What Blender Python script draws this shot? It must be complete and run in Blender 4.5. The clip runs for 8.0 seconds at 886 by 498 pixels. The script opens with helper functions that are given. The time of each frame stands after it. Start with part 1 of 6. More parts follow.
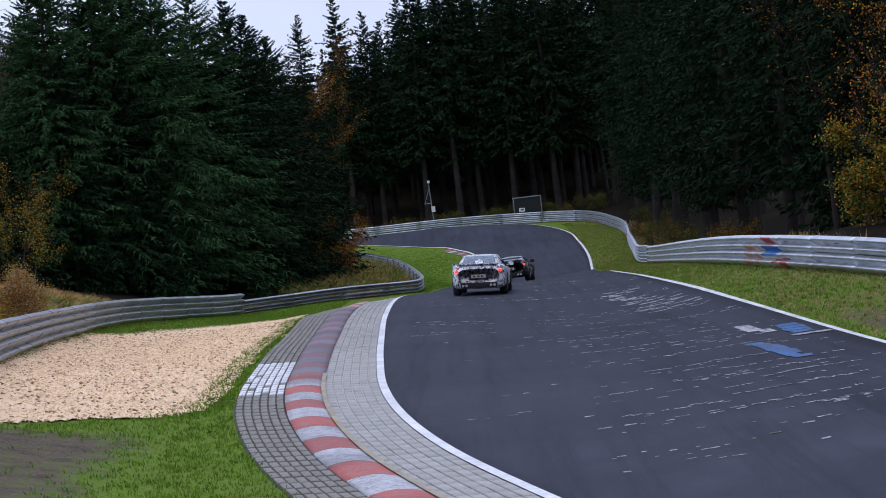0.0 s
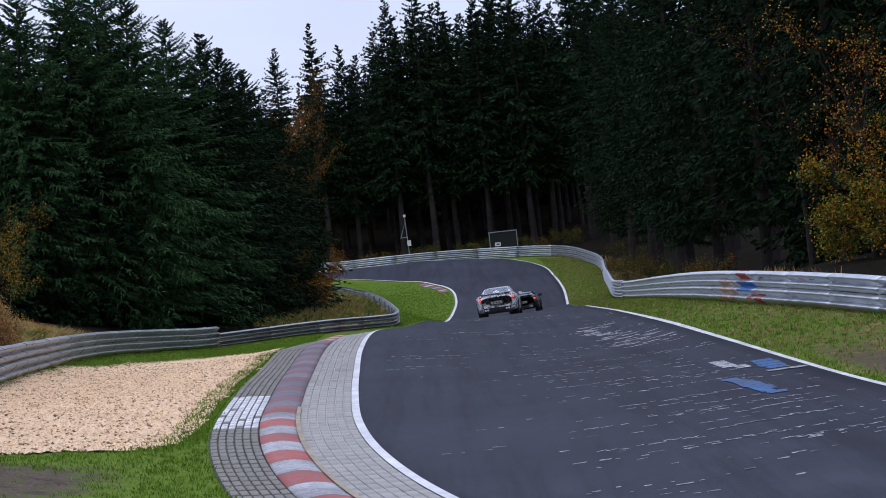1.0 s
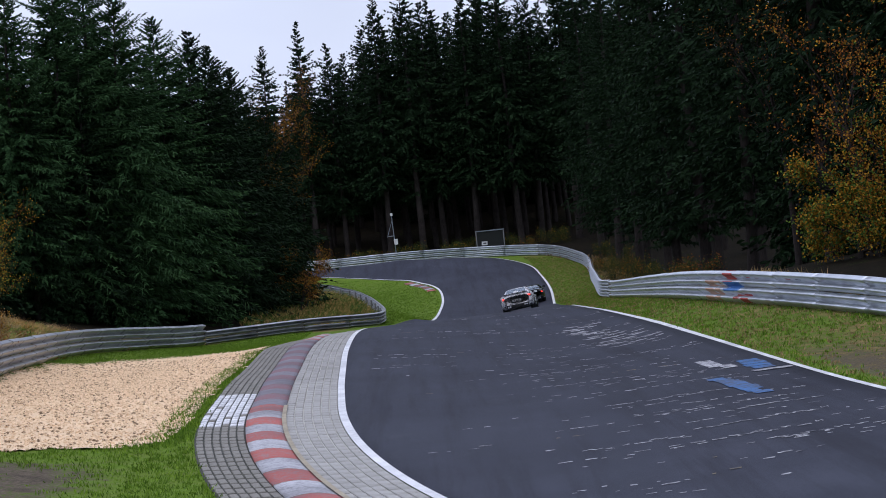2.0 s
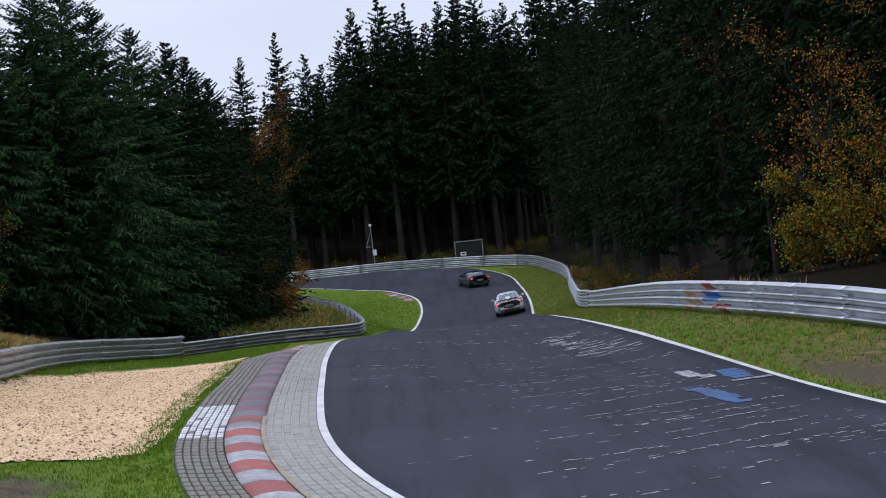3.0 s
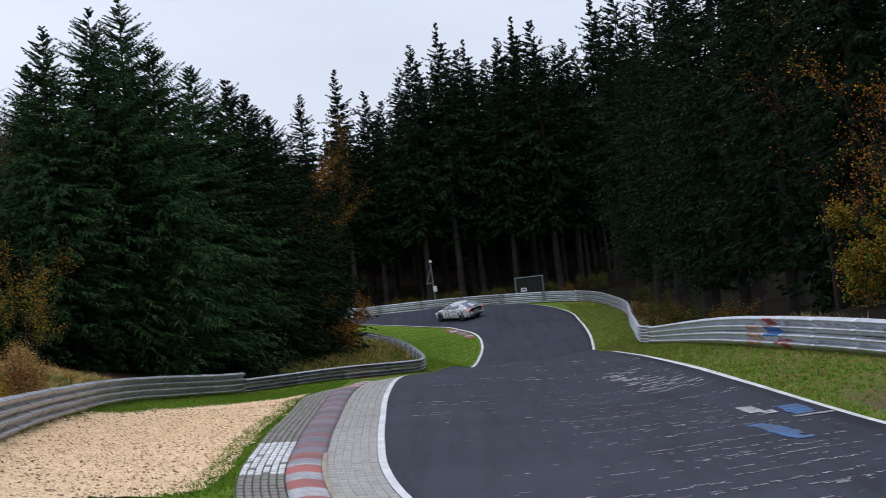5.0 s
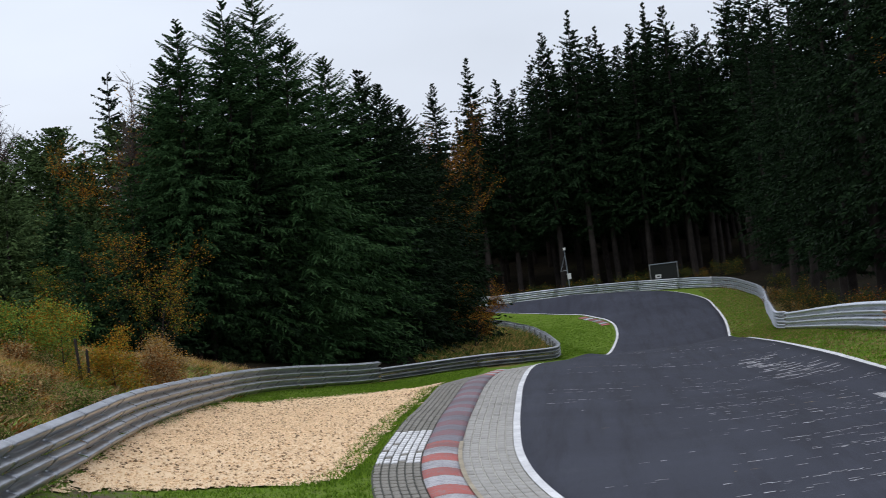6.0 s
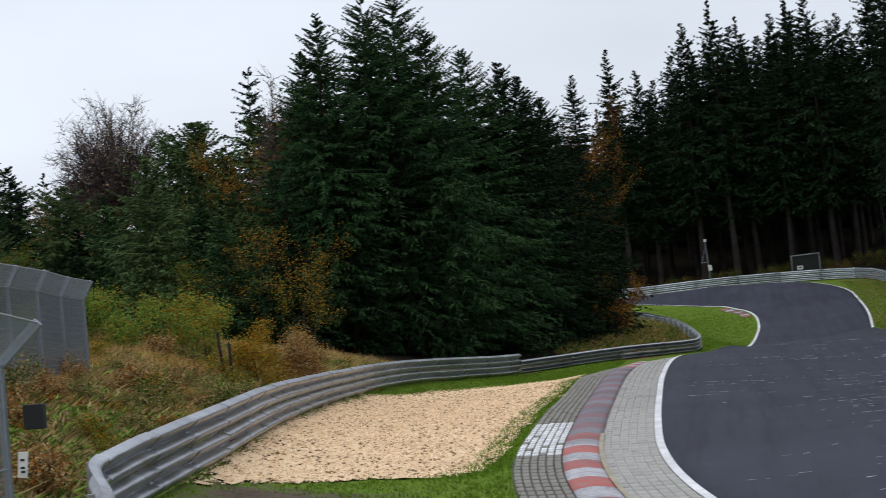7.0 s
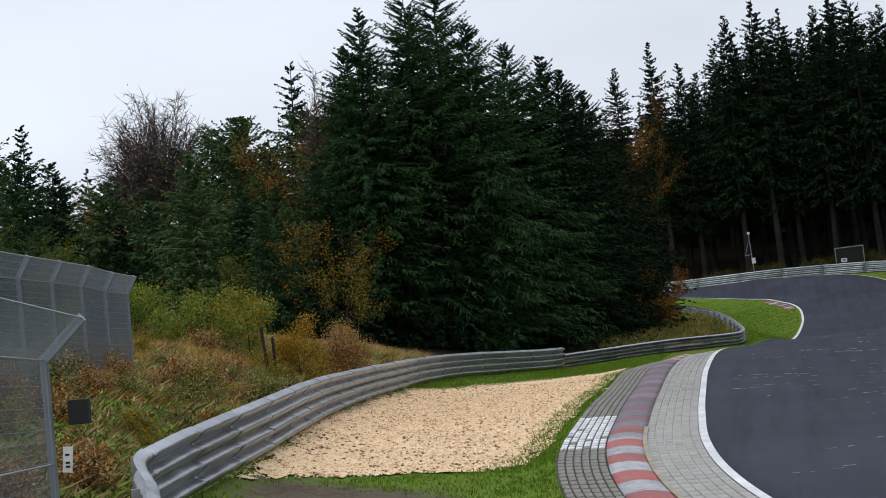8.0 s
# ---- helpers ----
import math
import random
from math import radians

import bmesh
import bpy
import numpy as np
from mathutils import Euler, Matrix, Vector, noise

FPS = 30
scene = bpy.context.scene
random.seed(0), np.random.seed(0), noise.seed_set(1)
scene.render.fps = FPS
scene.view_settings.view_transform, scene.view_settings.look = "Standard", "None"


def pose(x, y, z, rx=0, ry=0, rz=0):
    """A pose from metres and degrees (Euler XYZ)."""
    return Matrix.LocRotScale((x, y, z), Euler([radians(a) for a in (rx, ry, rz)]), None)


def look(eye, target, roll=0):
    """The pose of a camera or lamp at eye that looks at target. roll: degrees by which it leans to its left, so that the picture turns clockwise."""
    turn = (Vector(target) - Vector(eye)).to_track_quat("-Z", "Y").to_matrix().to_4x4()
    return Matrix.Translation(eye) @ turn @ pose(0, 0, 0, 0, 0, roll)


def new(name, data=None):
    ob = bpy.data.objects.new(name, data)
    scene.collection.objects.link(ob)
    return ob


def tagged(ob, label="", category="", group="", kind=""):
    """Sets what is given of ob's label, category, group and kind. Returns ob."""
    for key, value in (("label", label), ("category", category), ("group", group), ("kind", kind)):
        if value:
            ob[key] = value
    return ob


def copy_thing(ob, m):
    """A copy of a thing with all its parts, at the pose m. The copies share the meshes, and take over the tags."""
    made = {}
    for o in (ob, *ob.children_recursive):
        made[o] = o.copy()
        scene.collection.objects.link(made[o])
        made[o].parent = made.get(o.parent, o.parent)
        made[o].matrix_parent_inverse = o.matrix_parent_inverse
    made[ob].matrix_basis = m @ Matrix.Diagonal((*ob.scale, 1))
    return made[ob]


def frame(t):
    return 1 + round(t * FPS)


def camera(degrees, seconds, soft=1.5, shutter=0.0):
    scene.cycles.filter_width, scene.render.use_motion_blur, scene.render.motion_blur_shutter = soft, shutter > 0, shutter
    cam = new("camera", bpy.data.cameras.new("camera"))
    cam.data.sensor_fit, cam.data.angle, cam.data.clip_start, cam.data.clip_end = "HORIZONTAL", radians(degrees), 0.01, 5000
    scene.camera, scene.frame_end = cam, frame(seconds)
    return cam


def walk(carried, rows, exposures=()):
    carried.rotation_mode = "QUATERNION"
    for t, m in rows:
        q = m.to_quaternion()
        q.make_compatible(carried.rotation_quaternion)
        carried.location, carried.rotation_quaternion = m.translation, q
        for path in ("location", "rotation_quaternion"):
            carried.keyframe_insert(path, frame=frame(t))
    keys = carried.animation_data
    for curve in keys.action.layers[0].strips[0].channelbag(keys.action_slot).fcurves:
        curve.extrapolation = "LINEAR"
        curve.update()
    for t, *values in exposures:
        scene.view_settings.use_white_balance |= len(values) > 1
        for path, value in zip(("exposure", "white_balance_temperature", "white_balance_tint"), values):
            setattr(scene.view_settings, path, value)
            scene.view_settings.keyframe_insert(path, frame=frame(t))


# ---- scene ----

# The camera: a long lens on one standpoint on the bank, turned by hand after the cars.
cam = camera(20.0, 8.0, 0.95, 0.5)
EYE = (0.0, 0.0, 4.2)
TURNS = [
    (0.0, 88.63, 4.067, -0.057), (0.5, 88.771, 3.859, -0.432), (1.0, 89.371, 3.762, -0.607), (1.5, 89.32, 3.58, -0.763), (3.0, 89.535, 3.679, -1.392), (3.5, 89.834, 3.696, -1.673),
    (4.0, 90.043, 3.752, -1.525), (4.2, 89.978, 3.53, -0.956), (5.3, 90.581, 4.245, 0.891), (5.5, 90.50, 4.336, 2.0), (6.0, 90.397, 4.412, 3.047), (6.5, 90.421, 4.716, 4.536),
    (7.0, 90.476, 4.648, 6.249), (7.5, 90.435, 4.838, 6.965), (8.0, 90.418, 4.863, 7.233),
]
walk(cam, [(t, pose(*EYE, rx, ry, rz)) for t, rx, ry, rz in TURNS],
     [(0.0, 0.0, 5800, 18), (1.5, 0.0, 5950, 17), (4.0, 0.0, 6250, 13), (5.5, 0.0, 6450, 10), (7.0, 0.0, 6650, 8), (8.0, 0.0, 6650, 8)])

# ---- light: overcast autumn day ----
world = bpy.data.worlds.new("sky")
scene.world = world
world.use_nodes = True
SUN_UP, SUN_ROUND = radians(72), radians(200)


def build_sky():
    nt = world.node_tree
    bg = nt.nodes["Background"]
    sky = nt.nodes.new("ShaderNodeTexSky")
    sky.sky_type, sky.sun_disc = "NISHITA", False
    sky.sun_elevation, sky.sun_rotation = SUN_UP, SUN_ROUND
    sky.air_density, sky.dust_density = 1.0, 4.0
    grey = nt.nodes.new("ShaderNodeMix")
    grey.data_type = "RGBA"
    grey.inputs["Factor"].default_value = 0.8
    grey.inputs["B"].default_value = (8.3, 8.97, 10.4, 1)
    noise_tex = nt.nodes.new("ShaderNodeTexNoise")
    noise_tex.inputs["Scale"].default_value = 2.5
    noise_tex.inputs["Detail"].default_value = 5
    coord = nt.nodes.new("ShaderNodeTexCoord")
    stretch = nt.nodes.new("ShaderNodeMapping")
    stretch.inputs["Scale"].default_value = (1, 1, 3)
    nt.links.new(coord.outputs["Generated"], stretch.inputs["Vector"])
    nt.links.new(stretch.outputs["Vector"], noise_tex.inputs["Vector"])
    ramp = nt.nodes.new("ShaderNodeMapRange")
    ramp.inputs["From Min"].default_value, ramp.inputs["From Max"].default_value = 0.3, 0.7
    ramp.inputs["To Min"].default_value, ramp.inputs["To Max"].default_value = 0.86, 1.1
    nt.links.new(noise_tex.outputs["Fac"], ramp.inputs["Value"])
    mul = nt.nodes.new("ShaderNodeVectorMath")
    mul.operation = "SCALE"
    nt.links.new(sky.outputs["Color"], grey.inputs["A"])
    nt.links.new(grey.outputs["Result"], mul.inputs[0])
    nt.links.new(ramp.outputs["Result"], mul.inputs["Scale"])
    # an overcast sky is brighter overhead than at the horizon
    apart = nt.nodes.new("ShaderNodeSeparateXYZ")
    rise = nt.nodes.new("ShaderNodeMapRange")
    rise.inputs["From Min"].default_value, rise.inputs["From Max"].default_value = 0.12, 1.0
    rise.inputs["To Min"].default_value, rise.inputs["To Max"].default_value = 1.0, 1.45
    nt.links.new(coord.outputs["Generated"], apart.inputs["Vector"])
    nt.links.new(apart.outputs["Z"], rise.inputs["Value"])
    dome = nt.nodes.new("ShaderNodeVectorMath")
    dome.operation = "SCALE"
    nt.links.new(mul.outputs["Vector"], dome.inputs[0])
    nt.links.new(rise.outputs["Result"], dome.inputs["Scale"])
    nt.links.new(dome.outputs["Vector"], bg.inputs["Color"])
    bg.inputs["Strength"].default_value = 0.112


build_sky()
sun = new("sun", bpy.data.lights.new("sun", "SUN"))
sun.data.energy, sun.data.angle, sun.data.color = 0.5, radians(30), (1.0, 0.96, 0.9)
sun.matrix_world = look((math.sin(SUN_ROUND) * 50 * math.cos(SUN_UP), math.cos(SUN_ROUND) * 50 * math.cos(SUN_UP), 50 * math.sin(SUN_UP)), (0, 0, 0))


# ---- materials ----
def rgba(c):
    return (*c, 1) if len(c) == 3 else c


class Nodes:
    """A small node builder: one principled material."""

    def __init__(self, name, rough=0.7, metal=0.0, spec=0.5):
        self.m = bpy.data.materials.new(name)
        self.m.use_nodes = True
        self.t = self.m.node_tree
        self.b = self.t.nodes["Principled BSDF"]
        self.b.inputs["Roughness"].default_value = rough
        self.b.inputs["Metallic"].default_value = metal
        self.b.inputs["Specular IOR Level"].default_value = spec
        self.co = self.t.nodes.new("ShaderNodeTexCoord").outputs["Object"]

    def node(self, kind, **values):
        n = self.t.nodes.new(kind)
        for k, v in values.items():
            n.inputs[k.replace("_", " ")].default_value = v
        return n

    def link(self, a, b):
        self.t.links.new(a, b)

    def noise(self, scale, detail=4.0, rough=0.6, stretch=None, where=None):
        n = self.node("ShaderNodeTexNoise", Scale=scale, Detail=detail, Roughness=rough)
        src = where or self.co
        if stretch:
            mp = self.node("ShaderNodeMapping", Scale=stretch)
            self.link(src, mp.inputs["Vector"])
            src = mp.outputs["Vector"]
        self.link(src, n.inputs["Vector"])
        return n.outputs["Fac"]

    def span(self, value, a, b, c=0.0, d=1.0):
        n = self.node("ShaderNodeMapRange", From_Min=a, From_Max=b, To_Min=c, To_Max=d)
        self.link(value, n.inputs["Value"])
        return n.outputs["Result"]

    def mix(self, fac, a, b, blend="MIX"):
        n = self.t.nodes.new("ShaderNodeMix")
        n.data_type, n.blend_type = "RGBA", blend
        for key, v in (("Factor", fac), ("A", a), ("B", b)):
            if isinstance(v, bpy.types.NodeSocket):
                self.link(v, n.inputs[key])
            else:
                n.inputs[key].default_value = v if key == "Factor" else rgba(v)
        return n.outputs["Result"]

    def colour(self, v):
        if isinstance(v, bpy.types.NodeSocket):
            self.link(v, self.b.inputs["Base Color"])
        else:
            self.b.inputs["Base Color"].default_value = rgba(v)
        return self

    def bump(self, height, strength=0.3, distance=0.02):
        n = self.node("ShaderNodeBump", Strength=strength, Distance=distance)
        self.link(height, n.inputs["Height"])
        self.link(n.outputs["Normal"], self.b.inputs["Normal"])
        return self

    def rough(self, v):
        self.link(v, self.b.inputs["Roughness"])
        return self

    def island(self):
        return self.t.nodes.new("ShaderNodeNewGeometry").outputs["Random Per Island"]

    def random(self):
        return self.t.nodes.new("ShaderNodeObjectInfo").outputs["Random"]


def grainy(name, a, b, scale, rough=0.8, metal=0.0, bump=0.2, coarse=None, stretch=None, spec=0.4):
    n = Nodes(name, rough, metal, spec)
    fine = n.noise(scale, 5, 0.65, stretch)
    big = n.noise(coarse or scale / 12, 3, 0.6)
    both = n.mix(0.5, fine, big)
    n.colour(n.mix(n.span(both, 0.35, 0.65), a, b))
    return n.bump(fine, bump).m


def asphalt():
    n = Nodes("asphalt", 0.85, 0, 0.12)
    fine, mid, big = n.noise(60, 3), n.noise(1.2, 5, 0.7, (1, 0.35, 1)), n.noise(0.12, 3)
    streak = n.noise(0.9, 5, 0.7, (1.6, 0.05, 1))
    c = n.mix(n.span(fine, 0.3, 0.7), (0.015, 0.017, 0.025), (0.050, 0.054, 0.073))
    c = n.mix(n.span(mid, 0.42, 0.72, 0, 0.55), c, (0.072, 0.076, 0.098))
    c = n.mix(n.span(big, 0.35, 0.7, 0, 0.5), c, (0.016, 0.0165, 0.025))
    c = n.mix(n.span(streak, 0.47, 0.7, 0, 0.65), c, (0.013, 0.013, 0.018))
    n.colour(c).bump(fine, 0.35, 0.01)
    return n.rough(n.span(mid, 0.3, 0.7, 0.74, 0.9)).m


def ground_mat():
    """Grass, worn earth, dry growth and shade-darkened wood ground, by the zone weights laid on the ground."""
    n = Nodes("ground_cover", 0.95, 0, 0.03)
    zone = n.t.nodes.new("ShaderNodeVertexColor")
    zone.layer_name = "zone"
    sep = n.t.nodes.new("ShaderNodeSeparateColor")
    n.link(zone.outputs["Color"], sep.inputs["Color"])
    fine, mid, big = n.noise(14, 4), n.noise(1.6, 5, 0.65), n.noise(0.2, 3)
    grass = n.mix(n.span(fine, 0.3, 0.7), (0.055, 0.10, 0.011), (0.135, 0.215, 0.024))
    grass = n.mix(n.span(mid, 0.42, 0.72, 0, 0.55), grass, (0.13, 0.14, 0.04))
    earth = n.mix(n.span(fine, 0.3, 0.7), (0.045, 0.036, 0.026), (0.15, 0.12, 0.09))
    earth = n.mix(n.span(mid, 0.5, 0.72, 0, 0.6), earth, (0.035, 0.03, 0.022))
    dry = n.mix(n.span(mid, 0.35, 0.65), (0.10, 0.082, 0.034), (0.27, 0.19, 0.08))
    dry = n.mix(n.span(fine, 0.42, 0.66, 0, 0.7), dry, (0.055, 0.072, 0.018))
    # shade under the trees is put into this near-black ground colour
    shaded_floor = n.mix(n.span(mid, 0.35, 0.65), (0.006, 0.0055, 0.004), (0.017, 0.013, 0.008))
    patch = n.span(n.mix(0.5, n.mix(0.5, mid, big), fine), 0.36, 0.64, -0.45, 0.45)

    def weight(out):
        add = n.node("ShaderNodeMath")
        n.link(out, add.inputs[0])
        n.link(patch, add.inputs[1])
        return n.span(add.outputs["Value"], 0.38, 0.62)

    c = n.mix(weight(sep.outputs["Red"]), grass, earth)
    c = n.mix(weight(sep.outputs["Green"]), c, dry)
    c = n.mix(weight(sep.outputs["Blue"]), c, shaded_floor)
    return n.colour(c).bump(n.mix(0.5, fine, mid), 0.6, 0.06).m


def leafy(name, dark, light, spread=0.6, trans=0.25):
    n = Nodes(name, 0.75, 0, 0.06)
    c = n.mix(n.island(), dark, light)
    c = n.mix(n.span(n.noise(0.5, 3), 0.35, 0.65, 0, spread), c, dark)
    n.colour(c)
    n.b.inputs["Subsurface Weight"].default_value = 0
    n.m["soft"] = trans
    return n.m


ASPHALT = asphalt()
GROUND = ground_mat()
LINE = grainy("worn_white_paint", (0.40, 0.40, 0.41), (0.74, 0.74, 0.74), 9, 0.6)
# Near-black copy: the wood's deep shade is put into the needle colour.
NEEDLES_SHADED = leafy("shaded_spruce_needles", (0.004, 0.011, 0.004), (0.017, 0.037, 0.013))
# Lighter green copy, for the brighter trees.
NEEDLES_LIGHT = leafy("lighter_spruce_needles", (0.011, 0.032, 0.010), (0.048, 0.098, 0.034))
# Very dark bark: the deep shade among the trunks is in its colour.
BARK = grainy("bark", (0.016, 0.013, 0.012), (0.05, 0.042, 0.037), 9, 0.9, 0, 0.6, 0.8, (3, 3, 0.4), 0.05)
GRAVEL = grainy("pale_gravel", (0.60, 0.43, 0.26), (0.82, 0.615, 0.39), 11, 0.9, 0, 0.2, 0.3)
BLUE = grainy("blue_road_paint", (0.03, 0.09, 0.28), (0.06, 0.19, 0.48), 6, 0.7)


def paint_worn(name, paint, under, wear=0.5, scale=5.0, dark=(0.06, 0.055, 0.065)):
    """Paint that has worn through to what lies under it, with rubber on top."""
    n = Nodes(name, 0.75, 0, 0.35)
    fine, mid, big = n.noise(scale * 4, 4), n.noise(scale, 6, 0.7), n.noise(0.25, 3)
    worn = n.span(n.mix(0.4, mid, fine), wear - 0.08, wear + 0.1)
    c = n.mix(worn, paint, under)
    c = n.mix(n.span(big, 0.42, 0.68, 0.0, 0.6), c, dark)
    c = n.mix(n.span(n.random(), 0, 1, 0, 0.25), c, dark)
    return n.colour(c).bump(fine, 0.35, 0.01).m


def stone_mat(name, a, b, piece=0.35, dark=(0.06, 0.058, 0.05)):
    n = Nodes(name, 0.88, 0, 0.3)
    fine, mid = n.noise(22, 4), n.noise(1.1, 5, 0.7)
    c = n.mix(n.span(fine, 0.3, 0.7), a, b)
    rnd = n.mix(0.5, n.random(), n.island())
    c = n.mix(n.span(rnd, 0, 1, 0, piece), c, dark)
    c = n.mix(n.span(mid, 0.5, 0.75, 0, 0.5), c, (0.12, 0.12, 0.09))
    return n.colour(c).bump(fine, 0.4, 0.01).m


def steel_mat(name, a, b, rust, rust_from, rough):
    n = Nodes(name, rough, 0.8, 0.4)
    fine, mid = n.noise(30, 3, 0.6, (1, 1, 0.3)), n.noise(1.3, 5, 0.65, (1, 1, 2.5))
    c = n.mix(n.span(mid, 0.3, 0.7), a, b)
    c = n.mix(n.span(n.random(), 0, 1, 0, 0.35), c, a)
    c = n.mix(n.span(n.mix(0.35, n.noise(0.55, 5, 0.7), fine), rust_from, rust_from + 0.1, 0, 0.75), c, rust)
    return n.colour(c).bump(mid, 0.03, 0.004).rough(n.span(mid, 0.3, 0.7, rough - 0.06, rough + 0.1)).m


def camouflage():
    """Dazzle foil: black swirls and flecks on white."""
    n = Nodes("camouflage_foil", 0.45, 0, 0.5)
    warp = n.node("ShaderNodeTexNoise", Scale=5.0, Detail=2.0)
    n.link(n.co, warp.inputs["Vector"])
    add = n.node("ShaderNodeVectorMath")
    add.operation = "MULTIPLY_ADD"
    add.inputs[1].default_value = (0.25, 0.25, 0.25)
    n.link(warp.outputs["Color"], add.inputs[0])
    n.link(n.co, add.inputs[2])
    a = n.noise(11, 2.0, 0.5, where=add.outputs["Vector"])
    b = n.noise(25, 1.0, 0.5, where=add.outputs["Vector"])
    band = n.mix(0.45, n.span(a, 0.43, 0.57), n.span(b, 0.42, 0.58))
    c = n.mix(n.span(band, 0.38, 0.46), (0.03, 0.03, 0.035), (0.72, 0.72, 0.75))
    return n.colour(c).m


def glow(name, colour, strength):
    n = Nodes(name, 0.3)
    n.colour(colour)
    n.b.inputs["Emission Color"].default_value = rgba(colour)
    n.b.inputs["Emission Strength"].default_value = strength
    return n.m


def plain(name, colour, rough=0.5, metal=0.0, coat=0.0):
    n = Nodes(name, rough, metal)
    c = n.mix(n.span(n.noise(9, 4), 0.3, 0.7, 0, 0.35), colour, tuple(v * 0.6 for v in colour))
    n.colour(c)
    n.b.inputs["Coat Weight"].default_value = coat
    return n.m


KERB_RED = paint_worn("worn_red_kerb_paint", (0.42, 0.075, 0.055), (0.24, 0.19, 0.18), 0.54)
KERB_WHITE = paint_worn("worn_white_kerb_paint", (0.52, 0.52, 0.54), (0.24, 0.23, 0.24), 0.52)
PAVER = stone_mat("grey_concrete_paver", (0.28, 0.27, 0.25), (0.44, 0.425, 0.395))
PAVER_DARK = stone_mat("weathered_concrete_paver", (0.15, 0.14, 0.12), (0.29, 0.27, 0.235), 0.45)
PAVER_WHITE = paint_worn("white_painted_paver", (0.82, 0.82, 0.82), (0.3, 0.29, 0.28), 0.6, 6)
JOINT_DARK = grainy("mossy_joint", (0.02, 0.02, 0.014), (0.05, 0.05, 0.03), 12)
SAND = grainy("washed_sand", (0.18, 0.155, 0.115), (0.40, 0.34, 0.235), 14)
JOINT_PALE = grainy("sandy_joint", (0.34, 0.32, 0.28), (0.52, 0.50, 0.45), 12)
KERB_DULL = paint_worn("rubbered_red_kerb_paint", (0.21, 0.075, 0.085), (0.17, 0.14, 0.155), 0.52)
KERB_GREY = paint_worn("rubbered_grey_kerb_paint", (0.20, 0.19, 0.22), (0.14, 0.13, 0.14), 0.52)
STEEL_OLD = steel_mat("weathered_guard_rail_steel", (0.19, 0.195, 0.21), (0.44, 0.455, 0.48), (0.09, 0.075, 0.06), 0.56, 0.36)
STEEL_NEW = steel_mat("bright_guard_rail_steel", (0.42, 0.44, 0.48), (0.70, 0.73, 0.78), (0.26, 0.22, 0.20), 0.66, 0.36)
POST = grainy("zinc_post", (0.16, 0.16, 0.16), (0.30, 0.30, 0.30), 8, 0.6, 0.5)
PEBBLE = leafy("loose_pebbles", (0.60, 0.43, 0.27), (0.88, 0.69, 0.47), 0.0)
# Shade inside the gravel's pocks, put into the colour of small stones.
POCK_SHADE = leafy("shaded_pock_stones", (0.10, 0.065, 0.04), (0.36, 0.25, 0.15), 0.0)
GRASS = leafy("grass_blades", (0.06, 0.12, 0.011), (0.19, 0.30, 0.028), 0.4)
DRY_GRASS = leafy("dry_grass_blades", (0.26, 0.15, 0.05), (0.58, 0.39, 0.16), 0.3)
WEED = leafy("brown_weeds", (0.13, 0.095, 0.042), (0.44, 0.30, 0.14), 0.3)
LEAF_GOLD = leafy("golden_autumn_leaves", (0.20, 0.085, 0.010), (0.44, 0.25, 0.022), 0.4)
LEAF_RUST = leafy("rusty_autumn_leaves", (0.14, 0.045, 0.010), (0.32, 0.125, 0.018), 0.4)
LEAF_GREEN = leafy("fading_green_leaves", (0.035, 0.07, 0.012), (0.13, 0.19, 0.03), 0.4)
# Darker copy of the fading green, with the wood's shade in its colour.
LEAF_SHADED = leafy("shaded_undergrowth_leaves", (0.016, 0.028, 0.008), (0.075, 0.09, 0.02), 0.4)
TWIG = grainy("bare_twig_bark", (0.045, 0.03, 0.026), (0.10, 0.072, 0.06), 7)
LEAF_BRIGHT = leafy("bright_bush_leaves", (0.06, 0.115, 0.018), (0.21, 0.30, 0.05), 0.3)
NEEDLES_PINE = leafy("olive_pine_needles", (0.030, 0.055, 0.018), (0.095, 0.145, 0.05))
CAMO = camouflage()
TYRE = plain("tyre_rubber", (0.018, 0.018, 0.019), 0.8)
RIM = plain("dark_alloy", (0.09, 0.09, 0.095), 0.35, 0.9)
GLASS_SKY = plain("pale_reflecting_car_glass", (0.34, 0.40, 0.46), 0.08, 0.9)
BLACK_TRIM = plain("black_trim", (0.008, 0.008, 0.009), 0.85)
DARK_PAINT = plain("dark_grey_car_paint", (0.022, 0.024, 0.027), 0.25, 0.4, 0.8)
LAMP_RED = glow("lit_brake_lamp", (0.9, 0.03, 0.015), 2.2)
CHROME = plain("exhaust_metal", (0.45, 0.45, 0.46), 0.25, 1.0)
PLATE = plain("pale_plate", (0.32, 0.32, 0.31), 0.5)
RED_PAINT = grainy("red_spray_paint", (0.26, 0.03, 0.025), (0.45, 0.08, 0.06), 7)
ORANGE_PAINT = grainy("faded_orange_spray_paint", (0.38, 0.20, 0.12), (0.5, 0.33, 0.24), 7)
CHALK = paint_worn("faded_chalk_paint", (0.66, 0.66, 0.68), (0.06, 0.062, 0.075), 0.49, 3.2)
YELLOW_CHALK = paint_worn("faded_yellow_paint", (0.30, 0.22, 0.08), (0.05, 0.05, 0.055), 0.46, 3.5)
BLUE_WORN = paint_worn("worn_blue_paint", (0.02, 0.17, 0.47), (0.04, 0.05, 0.07), 0.50, 2.2)
MESH_WIRE = plain("galvanised_wire", (0.14, 0.165, 0.19), 0.5, 0.6)
FENCE_STEEL = plain("galvanised_fence_post", (0.26, 0.29, 0.32), 0.5, 0.75)
